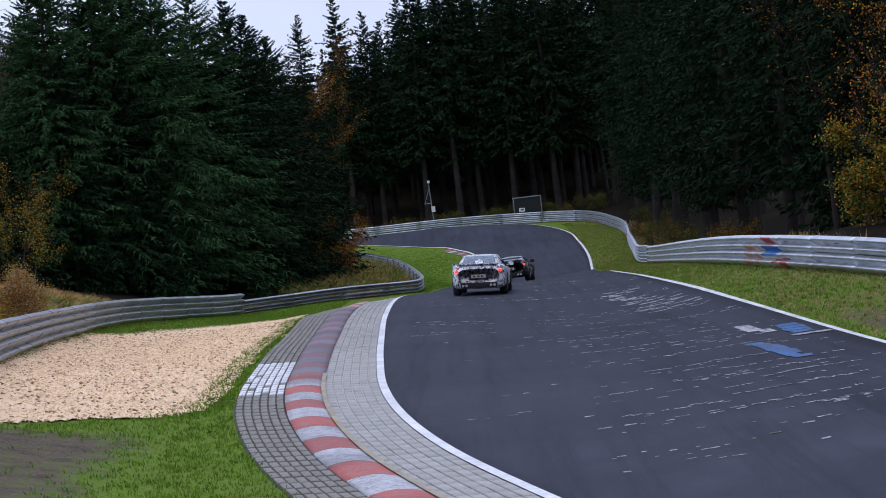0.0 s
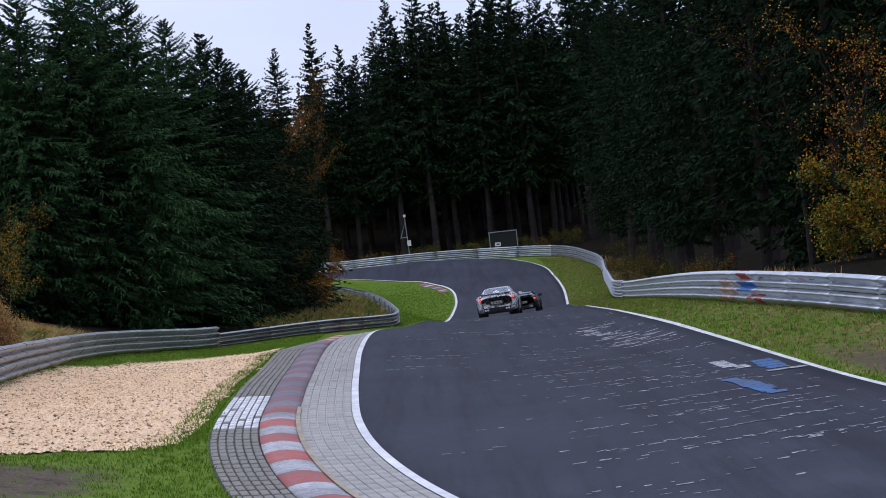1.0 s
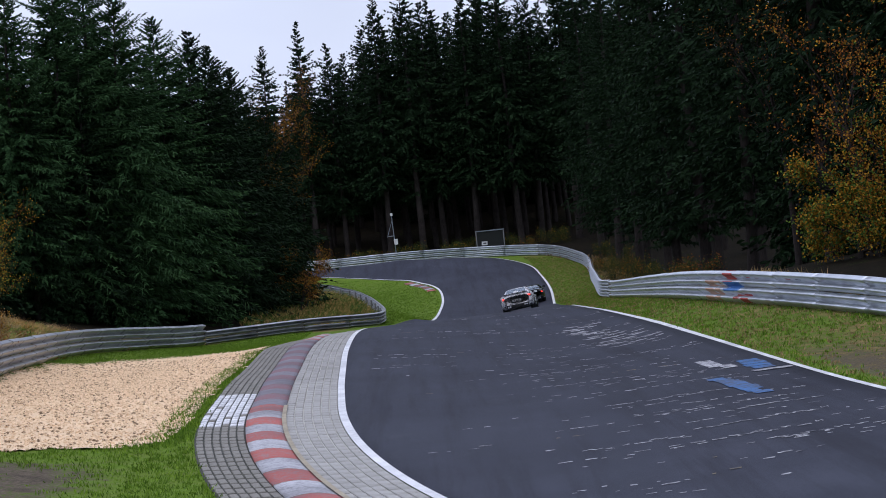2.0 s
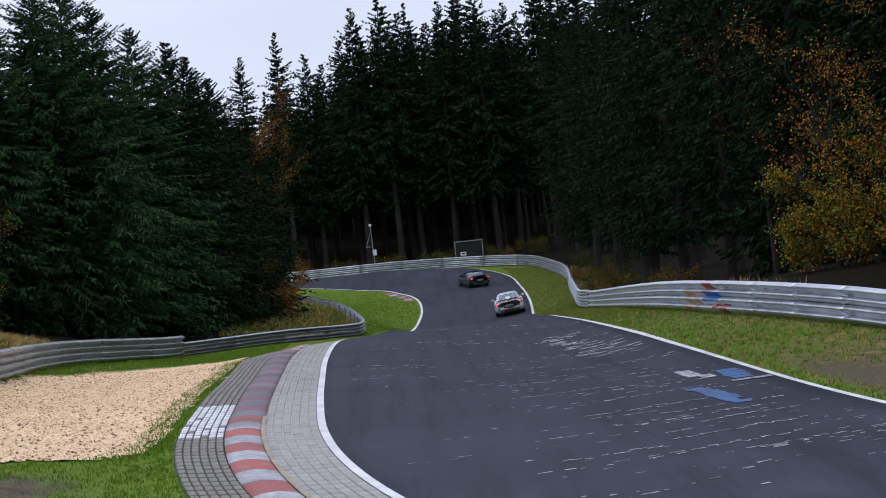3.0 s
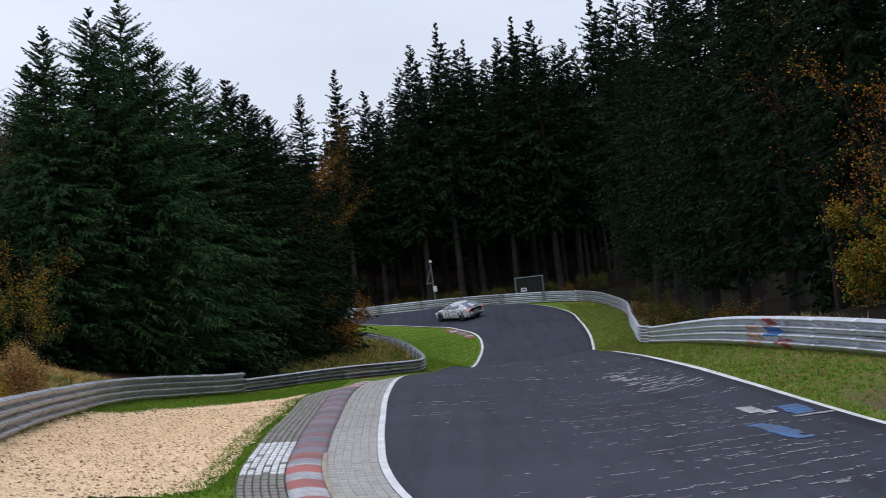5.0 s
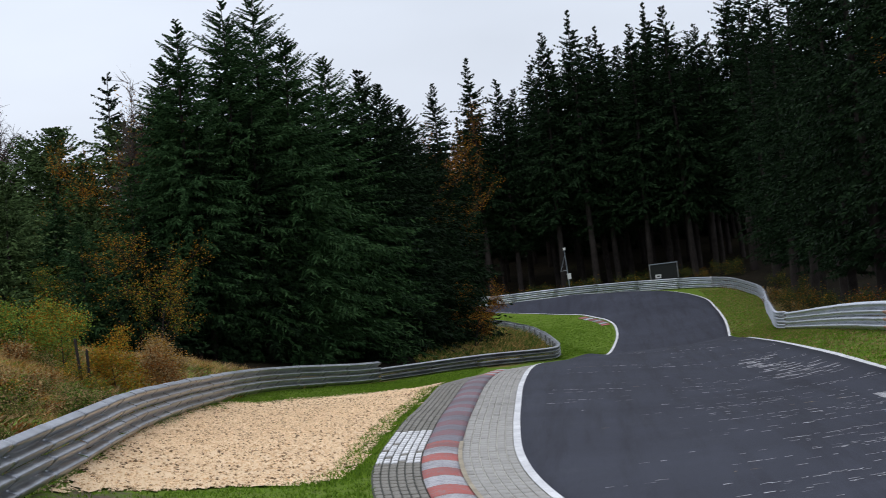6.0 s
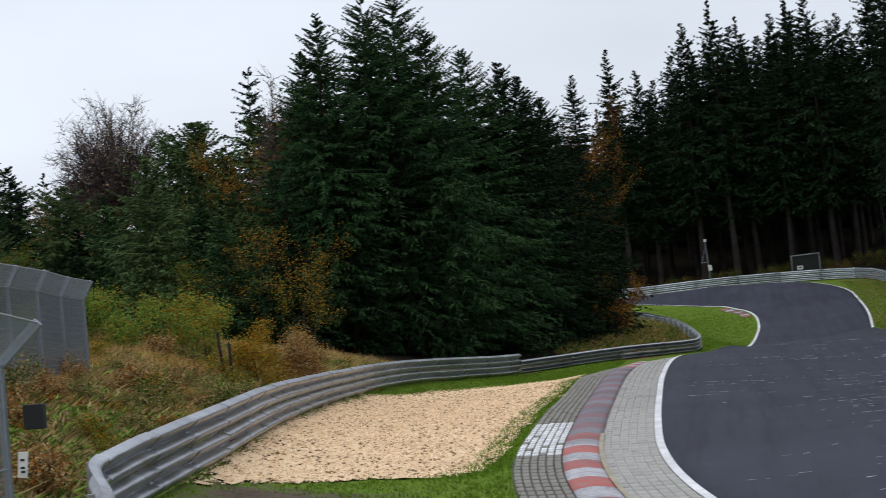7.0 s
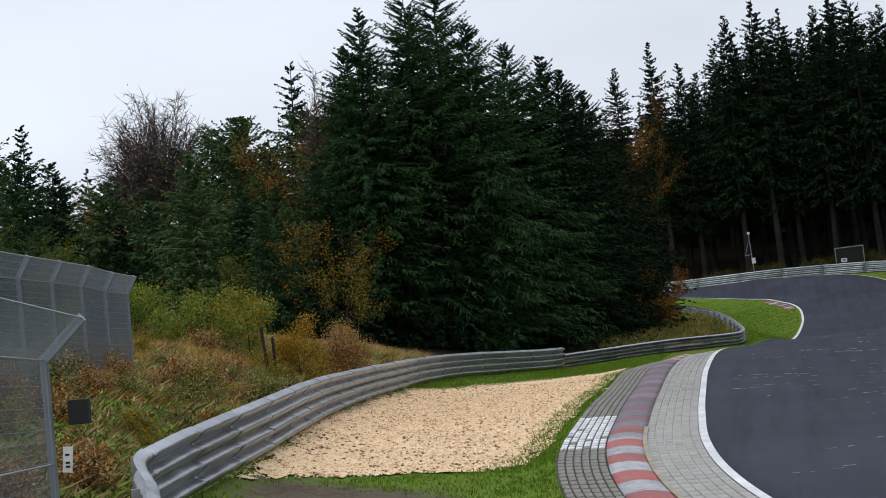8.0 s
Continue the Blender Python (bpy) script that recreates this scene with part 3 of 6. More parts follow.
def build_marks():
    """Faded writing and paint on the asphalt, as plain bars."""
    rng = random.Random(11)
    tilt = math.radians(8)

    def bar(x, y, length, wide, turn, lift, verts, faces, wave=0.0):
        n = max(3, int(length / 0.15))
        base = len(verts)
        u = np.linspace(-0.5, 0.5, n + 1)
        px = x + u * length * math.cos(turn) - math.sin(turn) * wave * np.sin(u * 9 + x)
        py = y + u * length * math.sin(turn) + math.cos(turn) * wave * np.sin(u * 9 + x)
        for sgn in (-1, 1):
            qx, qy = px - math.sin(turn) * wide / 2 * sgn, py + math.cos(turn) * wide / 2 * sgn
            zz = lie(np.column_stack([qx, qy])) + lift
            verts.extend(zip(qx.tolist(), qy.tolist(), zz.tolist()))
        for i in range(n):
            faces.append((base + i, base + i + 1, base + n + 2 + i, base + n + 1 + i))

    def inside_road(x, y):
        l = np.interp(y, LEFT[:, 1][:200], LEFT[:, 0][:200])
        return l + 0.7 < x < 7.6

    road = bpy.data.objects["road"]
    for name, mat, count, label in (("chalk_writing", CHALK, 190, "faded white chalk writing on the asphalt"), ("yellow_writing", YELLOW_CHALK, 14, "faded yellow writing on the asphalt")):
        verts, faces = [], []
        k = 0
        while k < count:
            y = 33 + 78 * rng.random() ** 1.25
            x = rng.uniform(-1.5, 7.6)
            if not inside_road(x, y) or (x < 2.0 and rng.random() < 0.6):
                continue
            # a row of short worn dashes, the remains of a line of letters
            lean_to = rng.uniform(-0.10, 0.14)
            for d in range(rng.choice((1, 1, 2, 4, 7))):
                px = x + d * rng.uniform(0.22, 0.4)
                if px < 7.6:
                    bar(px, y + (px - x) * lean_to * 2 + rng.uniform(-0.25, 0.25), rng.uniform(0.05, 0.26), rng.uniform(0.02, 0.075) * (1 + y / 60), lean_to + rng.uniform(-0.25, 0.25), 0.044, verts, faces)
            k += 1
        tagged(link_mesh(name, mesh_from(name, verts, faces, mat), road), label, kind="stuff")
    verts, faces = [], []
    for i in range(14):
        y = 74 + i * 1.35
        [bar(6.9 + rng.uniform(-0.9, 0.6) - (y - 74) * 0.02, y + rng.uniform(-0.5, 0.5), rng.uniform(0.2, 0.7), rng.uniform(0.2, 0.5), rng.uniform(-0.5, 0.4), 0.046, verts, faces, 0.1) for _ in range(3)]
    for y, x0, n in ((41.0, 4.6, 9), (43.5, 5.4, 7), (44.8, 4.4, 10), (48.4, 3.8, 9), (40.0, 2.8, 6), (38.8, 4.4, 8), (37.6, 5.6, 5), (52.0, 4.2, 10), (56.5, 3.0, 8), (46.4, 5.0, 9)):
        for d in range(n):
            bar(x0 + d * 0.27, y + rng.uniform(-0.2, 0.2) + d * 0.04, rng.uniform(0.1, 0.34), rng.uniform(0.06, 0.14), rng.uniform(-0.5, 0.6), 0.046, verts, faces, rng.uniform(0, 0.12))
    tagged(link_mesh("large_chalk_writing", mesh_from("large_chalk_writing", verts, faces, CHALK), road), "large white chalk letters, worn illegible", kind="stuff")
    verts, faces = [], []
    for i in range(9):
        y = 46.6 + i * 0.62
        bar(6.34 + rng.uniform(-0.08, 0.08) - (i - 4) * 0.02, y, rng.uniform(0.26, 0.5), 0.62, 0.02, 0.05, verts, faces)
    for i in range(4):
        bar(7.45 + rng.uniform(-0.1, 0.1), 53.6 + i * 0.9, rng.uniform(0.35, 0.6), 0.8, 0.0, 0.05, verts, faces)
    tagged(link_mesh("blue_paint_patch", mesh_from("blue_paint_patch", verts, faces, BLUE_WORN), road), "worn bright blue paint patch on the asphalt")
    verts, faces = [], []
    for x, y, ln, w in ((6.75, 57.0, 0.35, 2.8), (6.95, 55.3, 0.3, 1.2), (7.55, 52.6, 0.85, 0.5)):
        bar(x, y, ln, w, 0.0, 0.053, verts, faces)
    tagged(link_mesh("white_paint_patch", mesh_from("white_paint_patch", verts, faces, CHALK), road), "faded white paint patch beside the blue one")


build_marks()


# ---- gravel trap ----
GRAVEL_POLY = np.array([(-8.75, 38.6), (-9.15, 46), (-10.9, 61), (-12.3, 78), (-12.75, 89), (-11.9, 101), (-10.1, 107), (-8.0, 108), (-5.5, 99), (-5.2, 86.5), (-5.2, 76.6), (-5.0, 62.7),
                        (-4.72, 52.4), (-4.62, 48.8), (-5.0, 45.7), (-6.6, 45.0), (-7.7, 43.0)])


def build_gravel():
    step = 0.22
    xs, ys = np.arange(-13.5, -4.4, step), np.arange(38, 109, step * 1.6)
    gx, gy = np.meshgrid(xs, ys)
    xy = np.column_stack([gx.ravel(), gy.ravel()])
    jag = np.array([noise.noise(Vector((x * 0.9, y * 0.5, 0))) for x, y in xy]) * 0.45
    keep = inside(GRAVEL_POLY, xy + np.column_stack([jag, jag * 2]))
    rng = np.random.default_rng(3)
    lump = np.array([noise.noise(Vector((x * 2.6, y * 1.5, 3))) for x, y in xy]) * 0.018 + rng.uniform(-0.004, 0.004, len(xy))
    z = lie(xy) + 0.03 + lump
    xy = xy + rng.uniform(-0.06, 0.06, xy.shape)
    index = -np.ones(len(xy), int)
    index[keep] = np.arange(keep.sum())
    w = len(xs)
    faces = []
    for j in range(len(ys) - 1):
        for i in range(w - 1):
            q = [index[j * w + i], index[j * w + i + 1], index[(j + 1) * w + i + 1], index[(j + 1) * w + i]]
            if min(q) >= 0:
                faces.append(tuple(q))
    verts = np.column_stack([xy, z])[keep].tolist()
    bed = tagged(new("gravel_trap", mesh_from("gravel_trap", verts, faces, GRAVEL, True)), "bed of pale sandy gravel, pocked and loose", "gravel", kind="structure")
    pv, pf = [], []
    octa = np.array([(1, 0, 0), (0, 1, 0), (-1, 0, 0), (0, -1, 0), (0, 0, 1), (0, 0, -1)], float)
    tri = [(0, 1, 4), (1, 2, 4), (2, 3, 4), (3, 0, 4), (1, 0, 5), (2, 1, 5), (3, 2, 5), (0, 3, 5)]
    spots = rng.uniform((-13, 38), (-4.6, 108), (64000, 2))
    spots = spots[inside(GRAVEL_POLY, spots)]
    spots = spots[rng.random(len(spots)) < np.clip(1.5 - (spots[:, 1] - 38) / 60, 0.35, 1)]
    hz = lie(spots) + 0.048
    for (x, y), zz in zip(spots, hz):
        sc = rng.uniform(0.010, 0.029) * np.array([1, 1.2, 0.75])
        a = rng.uniform(0, 6.28)
        ca, sa = math.cos(a), math.sin(a)
        o = octa * sc * rng.uniform(0.7, 1.25, (6, 1))
        o = np.column_stack([o[:, 0] * ca - o[:, 1] * sa + x, o[:, 0] * sa + o[:, 1] * ca + y, o[:, 2] + zz + rng.uniform(-0.02, 0.03)])
        k = len(pv)
        pv.extend(o.tolist())
        pf.extend((a0 + k, b0 + k, c0 + k) for a0, b0, c0 in tri)
    tagged(link_mesh("pebbles", mesh_from("pebbles", pv, pf, PEBBLE), bed), "loose sandy pebbles", kind="stuff")
    # dark stones stand in for the shade in the pocks, in loose raked rows
    rows = rng.uniform((-13, 39), (-4.6, 104), (9000, 2))
    rows[:, 1] = np.round(rows[:, 1] / 0.9) * 0.9 + rng.normal(0, 0.2, len(rows)) + 0.12 * rows[:, 0]
    rows = rows[inside(GRAVEL_POLY, rows)][:4000]
    cv, cf = [], []
    for (x, y), zz in zip(rows, lie(rows) + 0.05):
        o = octa * rng.uniform(0.014, 0.044) * np.array([1.3, 1.2, 0.6]) * rng.uniform(0.6, 1.3, (6, 1)) + np.array([x, y, zz])
        k = len(cv)
        cv.extend(o.tolist())
        cf.extend((a0 + k, b0 + k, c0 + k) for a0, b0, c0 in tri)
    tagged(link_mesh("clods", mesh_from("clods", cv, cf, POCK_SHADE), bed), "dark stones standing for shaded pocks in the gravel", kind="stuff")


build_gravel()


# ---- guard rails ----
W_SHAPE = [(0.0, 0.0), (0.012, 0.02), (0.07, 0.10), (0.14, 0.20), (0.17, 0.27), (0.175, 0.31), (0.155, 0.35), (0.09, 0.40), (0.02, 0.44), (0.0, 0.48),
           (0.012, 0.52), (0.07, 0.61), (0.14, 0.71), (0.17, 0.78), (0.175, 0.82), (0.155, 0.87), (0.09, 0.93), (0.03, 0.98), (0.02, 1.0)]


def rail_frame(line):
    t = np.gradient(line[:, :2], axis=0)
    t /= np.linalg.norm(t, axis=1)[:, None]
    return np.column_stack([-t[:, 1], t[:, 0]])


def build_rail(name, line, rows, low, high, side, mat, label, bay=4.0, wobble=0.006, seed=0, fill=0.9):
    """A steel guard rail: posts, and one beam for each row and bay. side: +1 faces left of its line."""
    rng = random.Random(seed)
    line = even(line, 0.5)
    own = thing(name, label, "guard rail", (line[0][0], line[0][1], 0))
    base = Matrix.Translation(own.location).inverted()
    nrm = rail_frame(line) * side
    ground = lie(line[:, :2])
    foot = np.convolve(np.pad(ground, 8, mode="edge"), np.ones(17) / 17, mode="valid")
    run = np.arange(len(line)) * 0.5
    per = int(bay / 0.5)
    tall = (high - low) / rows
    for b in range(0, len(line) - 1, per):
        e = min(b + per, len(line) - 1)
        for r in range(rows):
            verts, faces = [], []
            dz0, dz1 = rng.uniform(-wobble, wobble), rng.uniform(-wobble, wobble)
            push = rng.uniform(-0.004, 0.004)
            ids = list(range(b, e + 1))
            for k, i in enumerate(ids):
                f = k / max(1, len(ids) - 1)
                dz = dz0 * (1 - f) + dz1 * f
                for o, h in W_SHAPE:
                    off = o + push * (1 - f) + (0.006 if k == 0 else 0)
                    verts.append((line[i][0] + nrm[i][0] * off, line[i][1] + nrm[i][1] * off, foot[i] + low + tall * (r + h * fill) + dz))
            m = len(W_SHAPE)
            for k in range(len(ids) - 1):
                for j in range(m - 1):
                    faces.append((k * m + j, (k + 1) * m + j, (k + 1) * m + j + 1, k * m + j + 1))
            me = mesh_from("beam", verts, faces, mat, True)
            me.transform(base)
            link_mesh("beam", me, own).modifiers.new("thick", "SOLIDIFY").thickness = 0.006
        i = b
        if b == 0:
            continue
        bm = bmesh.new()
        p = Vector((line[i][0] - nrm[i][0] * 0.09, line[i][1] - nrm[i][1] * 0.09, foot[i] + high / 2 - 0.2))
        turn = math.atan2(nrm[i][1], nrm[i][0])
        box_bm(bm, Matrix.Translation(p) @ Matrix.Rotation(turn, 4, "Z"), 0.10, 0.07, high + 0.2, 0.008)
        box_bm(bm, Matrix.Translation(p + Vector((nrm[i][0] * 0.06, nrm[i][1] * 0.06, high / 2 - 0.2))) @ Matrix.Rotation(turn, 4, "Z"), 0.06, 0.14, 0.16, 0.008)
        bm.transform(base)
        part("post", bm, POST, own)
    return own, line, nrm, foot


R_RIGHT = build_rail("guard_rail", RAIL_LINES["right"], 2, 0.03, 1.0, 1, STEEL_NEW, "bright galvanised double guard rail with spray paint above the verge", seed=1, fill=0.97)
R_FAR = build_rail("guard_rail", RAIL_LINES["far"], 3, 0.04, 1.12, 1, STEEL_NEW, "long galvanised triple guard rail round the outside of the bend", seed=2)
R_LEFT = build_rail("guard_rail", RAIL_LINES["left"], 2, 0.03, 1.03, -1, STEEL_OLD, "tall weathered guard rail curving behind the gravel, streaked with rust", seed=3, wobble=0.01, fill=0.985)
R_INNER = build_rail("guard_rail", RAIL_LINES["inner"], 2, 0.03, 0.74, -1, STEEL_OLD, "lower weathered guard rail curving round the inner bank", seed=4, wobble=0.01)


def rail_paint(rail, y0, y1, h0, h1, mat, name, label, slant=0.0):
    """Spray paint lying on the beams of a rail."""
    own, line, nrm, foot = rail
    ids = np.where((line[:, 1] >= y0) & (line[:, 1] <= y1))[0]
    if len(ids) < 2:
        return
    n = max(8, int((h1 - h0) / 0.012))
    verts, faces = [], []
    for i in ids:
        for j in range(n + 1):
            h = h0 + (h1 - h0) * j / n
            u = min(1.0, ((h - 0.03) / 0.485) % 1.0 / 0.97)
            o = np.interp(u, [a[1] for a in W_SHAPE], [a[0] for a in W_SHAPE]) + 0.012
            s = slant * (h - h0)
            verts.append((line[i][0] + nrm[i][0] * o - own.location.x, line[i][1] + nrm[i][1] * o + s - own.location.y, foot[i] + h))
    for k in range(len(ids) - 1):
        for j in range(n):
            faces.append((k * (n + 1) + j, (k + 1) * (n + 1) + j, (k + 1) * (n + 1) + j + 1, k * (n + 1) + j + 1))
    link_mesh(name, mesh_from(name, verts, faces, mat, True), own, label)


rail_paint(R_RIGHT, 76.2, 78.2, 0.66, 0.99, RED_PAINT, "spray_paint", "red spray paint")
rail_paint(R_RIGHT, 74.9, 78.0, 0.30, 0.66, BLUE, "spray_paint", "blue spray paint")
rail_paint(R_RIGHT, 74.3, 76.6, 0.04, 0.3, RED_PAINT, "spray_paint", "red spray paint")
rail_paint(R_RIGHT, 78.2, 81.4, 0.05, 0.7, ORANGE_PAINT, "spray_paint", "faded orange spray paint")
for k in range(7):
    rail_paint(R_RIGHT, 67.4 + k * 1.15, 68.2 + k * 1.15, 0.78, 0.96, RED_PAINT if k > 1 else BLACK_TRIM, "spray_bar", "bar of illegible red spray writing", 1.5)
for k in range(5):
    rail_paint(R_RIGHT, 56.6 + k * 1.0, 57.3 + k * 1.0, 0.72, 0.92, BLUE, "spray_bar", "bar of illegible blue spray writing", -1.5)
rail_paint(R_RIGHT, 55.6, 57.4, 0.1, 0.4, BLUE, "spray_paint", "blue spray paint")


# ---- trees ----
def frames_of(d):
    """Two directions across each of the given ones."""
    up = np.tile(np.array([0.0, 0, 1]), (len(d), 1))
    a = np.cross(d, up)
    a /= np.linalg.norm(a, axis=1)[:, None] + 1e-9
    return a, np.cross(a, d)


def blades(start, way, wide, rng, cut=0.42):
    """Slender diamonds, one for each start and way."""
    n = len(start)
    a, b = frames_of(way / (np.linalg.norm(way, axis=1)[:, None] + 1e-9))
    spin = rng.uniform(0, math.pi, (n, 1))
    side = a * np.cos(spin) + b * np.sin(spin)
    side = side * np.asarray(wide).reshape(-1, 1)
    v = np.stack([start, start + way * cut + side, start + way, start + way * cut - side], 1).reshape(-1, 3)
    return v


def quads(n, base=0):
    k = np.arange(n)[:, None] * 4 + base
    return np.concatenate([k, k + 1, k + 2, k + 3], 1)


def fast_mesh(name, verts, faces, material, sharp=True):
    me = bpy.data.meshes.new(name)
    n, m = len(verts), len(faces)
    me.vertices.add(n)
    me.vertices.foreach_set("co", np.asarray(verts, np.float32).ravel())
    k = faces.shape[1]
    me.loops.add(m * k)
    me.loops.foreach_set("vertex_index", faces.astype(np.int32).ravel())
    me.polygons.add(m)
    me.polygons.foreach_set("loop_start", np.arange(0, m * k, k, dtype=np.int32))
    me.materials.append(material)
    me.update(calc_edges=True)
    return me


def tube(points, radii, seg=6):
    """A tapered tube along points."""
    verts, faces = [], []
    for i, (p, r) in enumerate(zip(points, radii)):
        p = Vector(p)
        d = (Vector(points[min(i + 1, len(points) - 1)]) - Vector(points[max(i - 1, 0)])).normalized()
        a = d.orthogonal().normalized()
        b = d.cross(a)
        for k in range(seg):
            t = 2 * math.pi * k / seg
            verts.append(tuple(p + a * math.cos(t) * r + b * math.sin(t) * r))
    for i in range(len(points) - 1):
        for k in range(seg):
            faces.append((i * seg + k, i * seg + (k + 1) % seg, (i + 1) * seg + (k + 1) % seg, (i + 1) * seg + k))
    return verts, faces


def join(parts):
    verts, faces = [], []
    for v, f in parts:
        k = len(verts)
        verts.extend(v)
        faces.extend(tuple(i + k for i in q) for q in f)
    return verts, faces


def spruce(h, r, bare, rows, per, twigs, seed, mat, label, wide=0.05, group="", power=0.8, ragged=0.25, fine=1.0):
    """A conifer: trunk, whorled drooping limbs, each hung with small sprays of needles."""
    rng = np.random.default_rng(seed)
    tree = thing("spruce", label, "conifer tree", group=group)
    n = rows * per
    u = np.repeat(np.linspace(0, 1, rows, endpoint=False), per) + rng.uniform(0, 1.0 / rows, n)
    u = u ** 0.92
    u = u[(u < 0.86) | (rng.random(n) < 0.7)]
    n = len(u)
    z0 = h * (bare + (1 - bare) * u * 0.955)
    az = rng.uniform(0, 2 * math.pi, n)
    ln = r * ((1 - u ** (1 / power)) * 0.97 + 0.03) * rng.uniform(1 - ragged * 1.6, 1 + ragged * 0.6, n)
    ln *= np.clip(0.55 + u * 6, 0, 1)
    out = np.column_stack([np.cos(az), np.sin(az), np.zeros(n)])
    side = np.column_stack([-np.sin(az), np.cos(az), np.zeros(n)])
    young = np.clip((u - 0.45) / 0.5, 0, 1)
    lift = 0.05 + 0.5 * young + rng.uniform(-0.18, 0.18, n)
    droop = 0.45 - 0.3 * young + rng.uniform(-0.12, 0.12, n)

    def on(f, idx):
        q = ln[idx, None] * f[:, None]
        p = out[idx] * q
        p[:, 2] += z0[idx] + (lift[idx] * f - droop[idx] * f * f + 0.22 * f ** 3) * ln[idx]
        return p

    idx = np.repeat(np.arange(n), twigs)
    f = np.tile(np.linspace(0.12, 1.0, twigs), n) + rng.uniform(-0.04, 0.04, n * twigs)
    f = np.clip(f, 0.05, 1.02)
    start = on(f, idx)
    sgn = np.where(rng.random(len(f)) < 0.5, -1.0, 1.0)
    size = fine * (1 - 0.3 * young[idx]) * (0.14 + 0.26 * ln[idx] * (1.05 - 0.75 * f)) * rng.uniform(0.55, 1.2, len(f))
    way = out[idx] * rng.uniform(0.35, 0.95, (len(f), 1)) + side[idx] * (sgn * rng.uniform(0.35, 0.95, len(f)))[:, None]
    way[:, 2] += -0.42 + 0.7 * young[idx] + rng.uniform(-0.3, 0.22, len(f))
    tip = f > 0.93
    way[tip] = out[idx][tip] + rng.uniform(-0.25, 0.25, (tip.sum(), 3))
    way = way / np.linalg.norm(way, axis=1)[:, None] * size[:, None]
    v1 = blades(start, way, wide * rng.uniform(0.7, 1.5, len(f)), rng)
    hang = rng.random(len(f)) < 0.55
    way2 = way[hang] * 0.75 + np.array([0, 0, -1.0]) * (size[hang] * 0.4)[:, None]
    v2 = blades(start[hang] + way[hang] * 0.35, way2, wide * rng.uniform(0.6, 1.2, hang.sum()), rng)
    a = on(np.zeros(n), np.arange(n))
    b = on(np.ones(n), np.arange(n))
    v3 = blades(a, b - a, 0.02 + 0.008 * ln, rng, 0.1)
    verts = np.concatenate([v1, v2, v3])
    crown = link_mesh("crown", fast_mesh("crown", verts, quads(len(verts) // 4), mat), tree)
    k = 9
    pts = [(0.05 * math.sin(i * 1.3 + seed), 0.05 * math.cos(i * 1.7 + seed), h * i / (k - 1) * 0.955 - (0.4 if i == 0 else 0)) for i in range(k)]
    rad = [max(0.015, (0.011 * h + 0.04) * (1 - i / (k - 1)) ** 0.85) for i in range(k)]
    v, fc = tube(pts, rad, 8)
    link_mesh("trunk", mesh_from("trunk", v, fc, BARK, True), tree)
    return tree


def put(tree, x, y, seed, tilt=0.0, scale=1.0, first=False):
    m = Matrix.LocRotScale((x, y, height(x, y) - 0.1), Euler((0, radians(tilt), 0)), None) @ Matrix.LocRotScale(None, Euler((0, 0, seed * 2.4)), (scale, scale, scale))
    if first:
        tree.matrix_basis = m
        return tree
    return copy_thing(tree, m)


def grove(x, y, top, r, seed, **kw):
    """A spruce of its own shape whose tip reaches the height top."""
    z = height(x, y)
    t = spruce(top - z, r, seed=seed, **kw)
    t.matrix_basis = Matrix.LocRotScale((x, y, z - 0.1), Euler((0, radians(kw.get("tilt", 0)), seed * 1.1)), None)
    return t


# the dense group inside the bend
GROUP_LABEL = "broad dark green spruce branched to the ground in a close group"
# trees on the right take the shade-dark copy of the needles
for i, (x, y, top, r, low) in enumerate([(-17.7, 115.6, 16.2, 3.0, 0.10), (-16.0, 119.5, 17.4, 3.4, 0.03), (-15.0, 123.5, 18.3, 3.6, 0.02), (-13.4, 121.6, 15.6, 3.6, 0.01), (-12.0, 126.5, 14.9, 3.5, 0.01),
                                         (-10.6, 130.5, 14.4, 3.3, 0.01), (-9.0, 138.5, 12.8, 3.0, 0.01), (-7.7, 146.0, 10.8, 2.6, 0.01), (-18.8, 117.5, 14.6, 2.6, 0.06), (-9.9, 134.0, 13.8, 2.8, 0.01)]):
    grove(x * 1.06, y * 1.06, 5.4 + (top - 4.2) * 1.06, r * (1.1 if i in (0, 8) else 1.45), 20 + i, bare=low, rows=54, per=10, twigs=40, fine=0.66, mat=NEEDLES_LIGHT if i in (0, 1, 2, 3, 4, 8) else NEEDLES_SHADED, label=GROUP_LABEL, wide=0.038, group="spruces inside the bend", power=0.42)
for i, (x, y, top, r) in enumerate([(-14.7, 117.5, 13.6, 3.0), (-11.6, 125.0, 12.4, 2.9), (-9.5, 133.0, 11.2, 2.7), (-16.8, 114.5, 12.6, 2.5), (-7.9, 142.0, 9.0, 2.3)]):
    grove(x * 1.07, y * 1.07, top, r * 1.15, 40 + i, bare=0.0, rows=38, per=8, twigs=34, fine=0.65, mat=NEEDLES_SHADED, label="younger dark spruce filling the edge of the group", wide=0.042, group="spruces inside the bend", power=0.5)

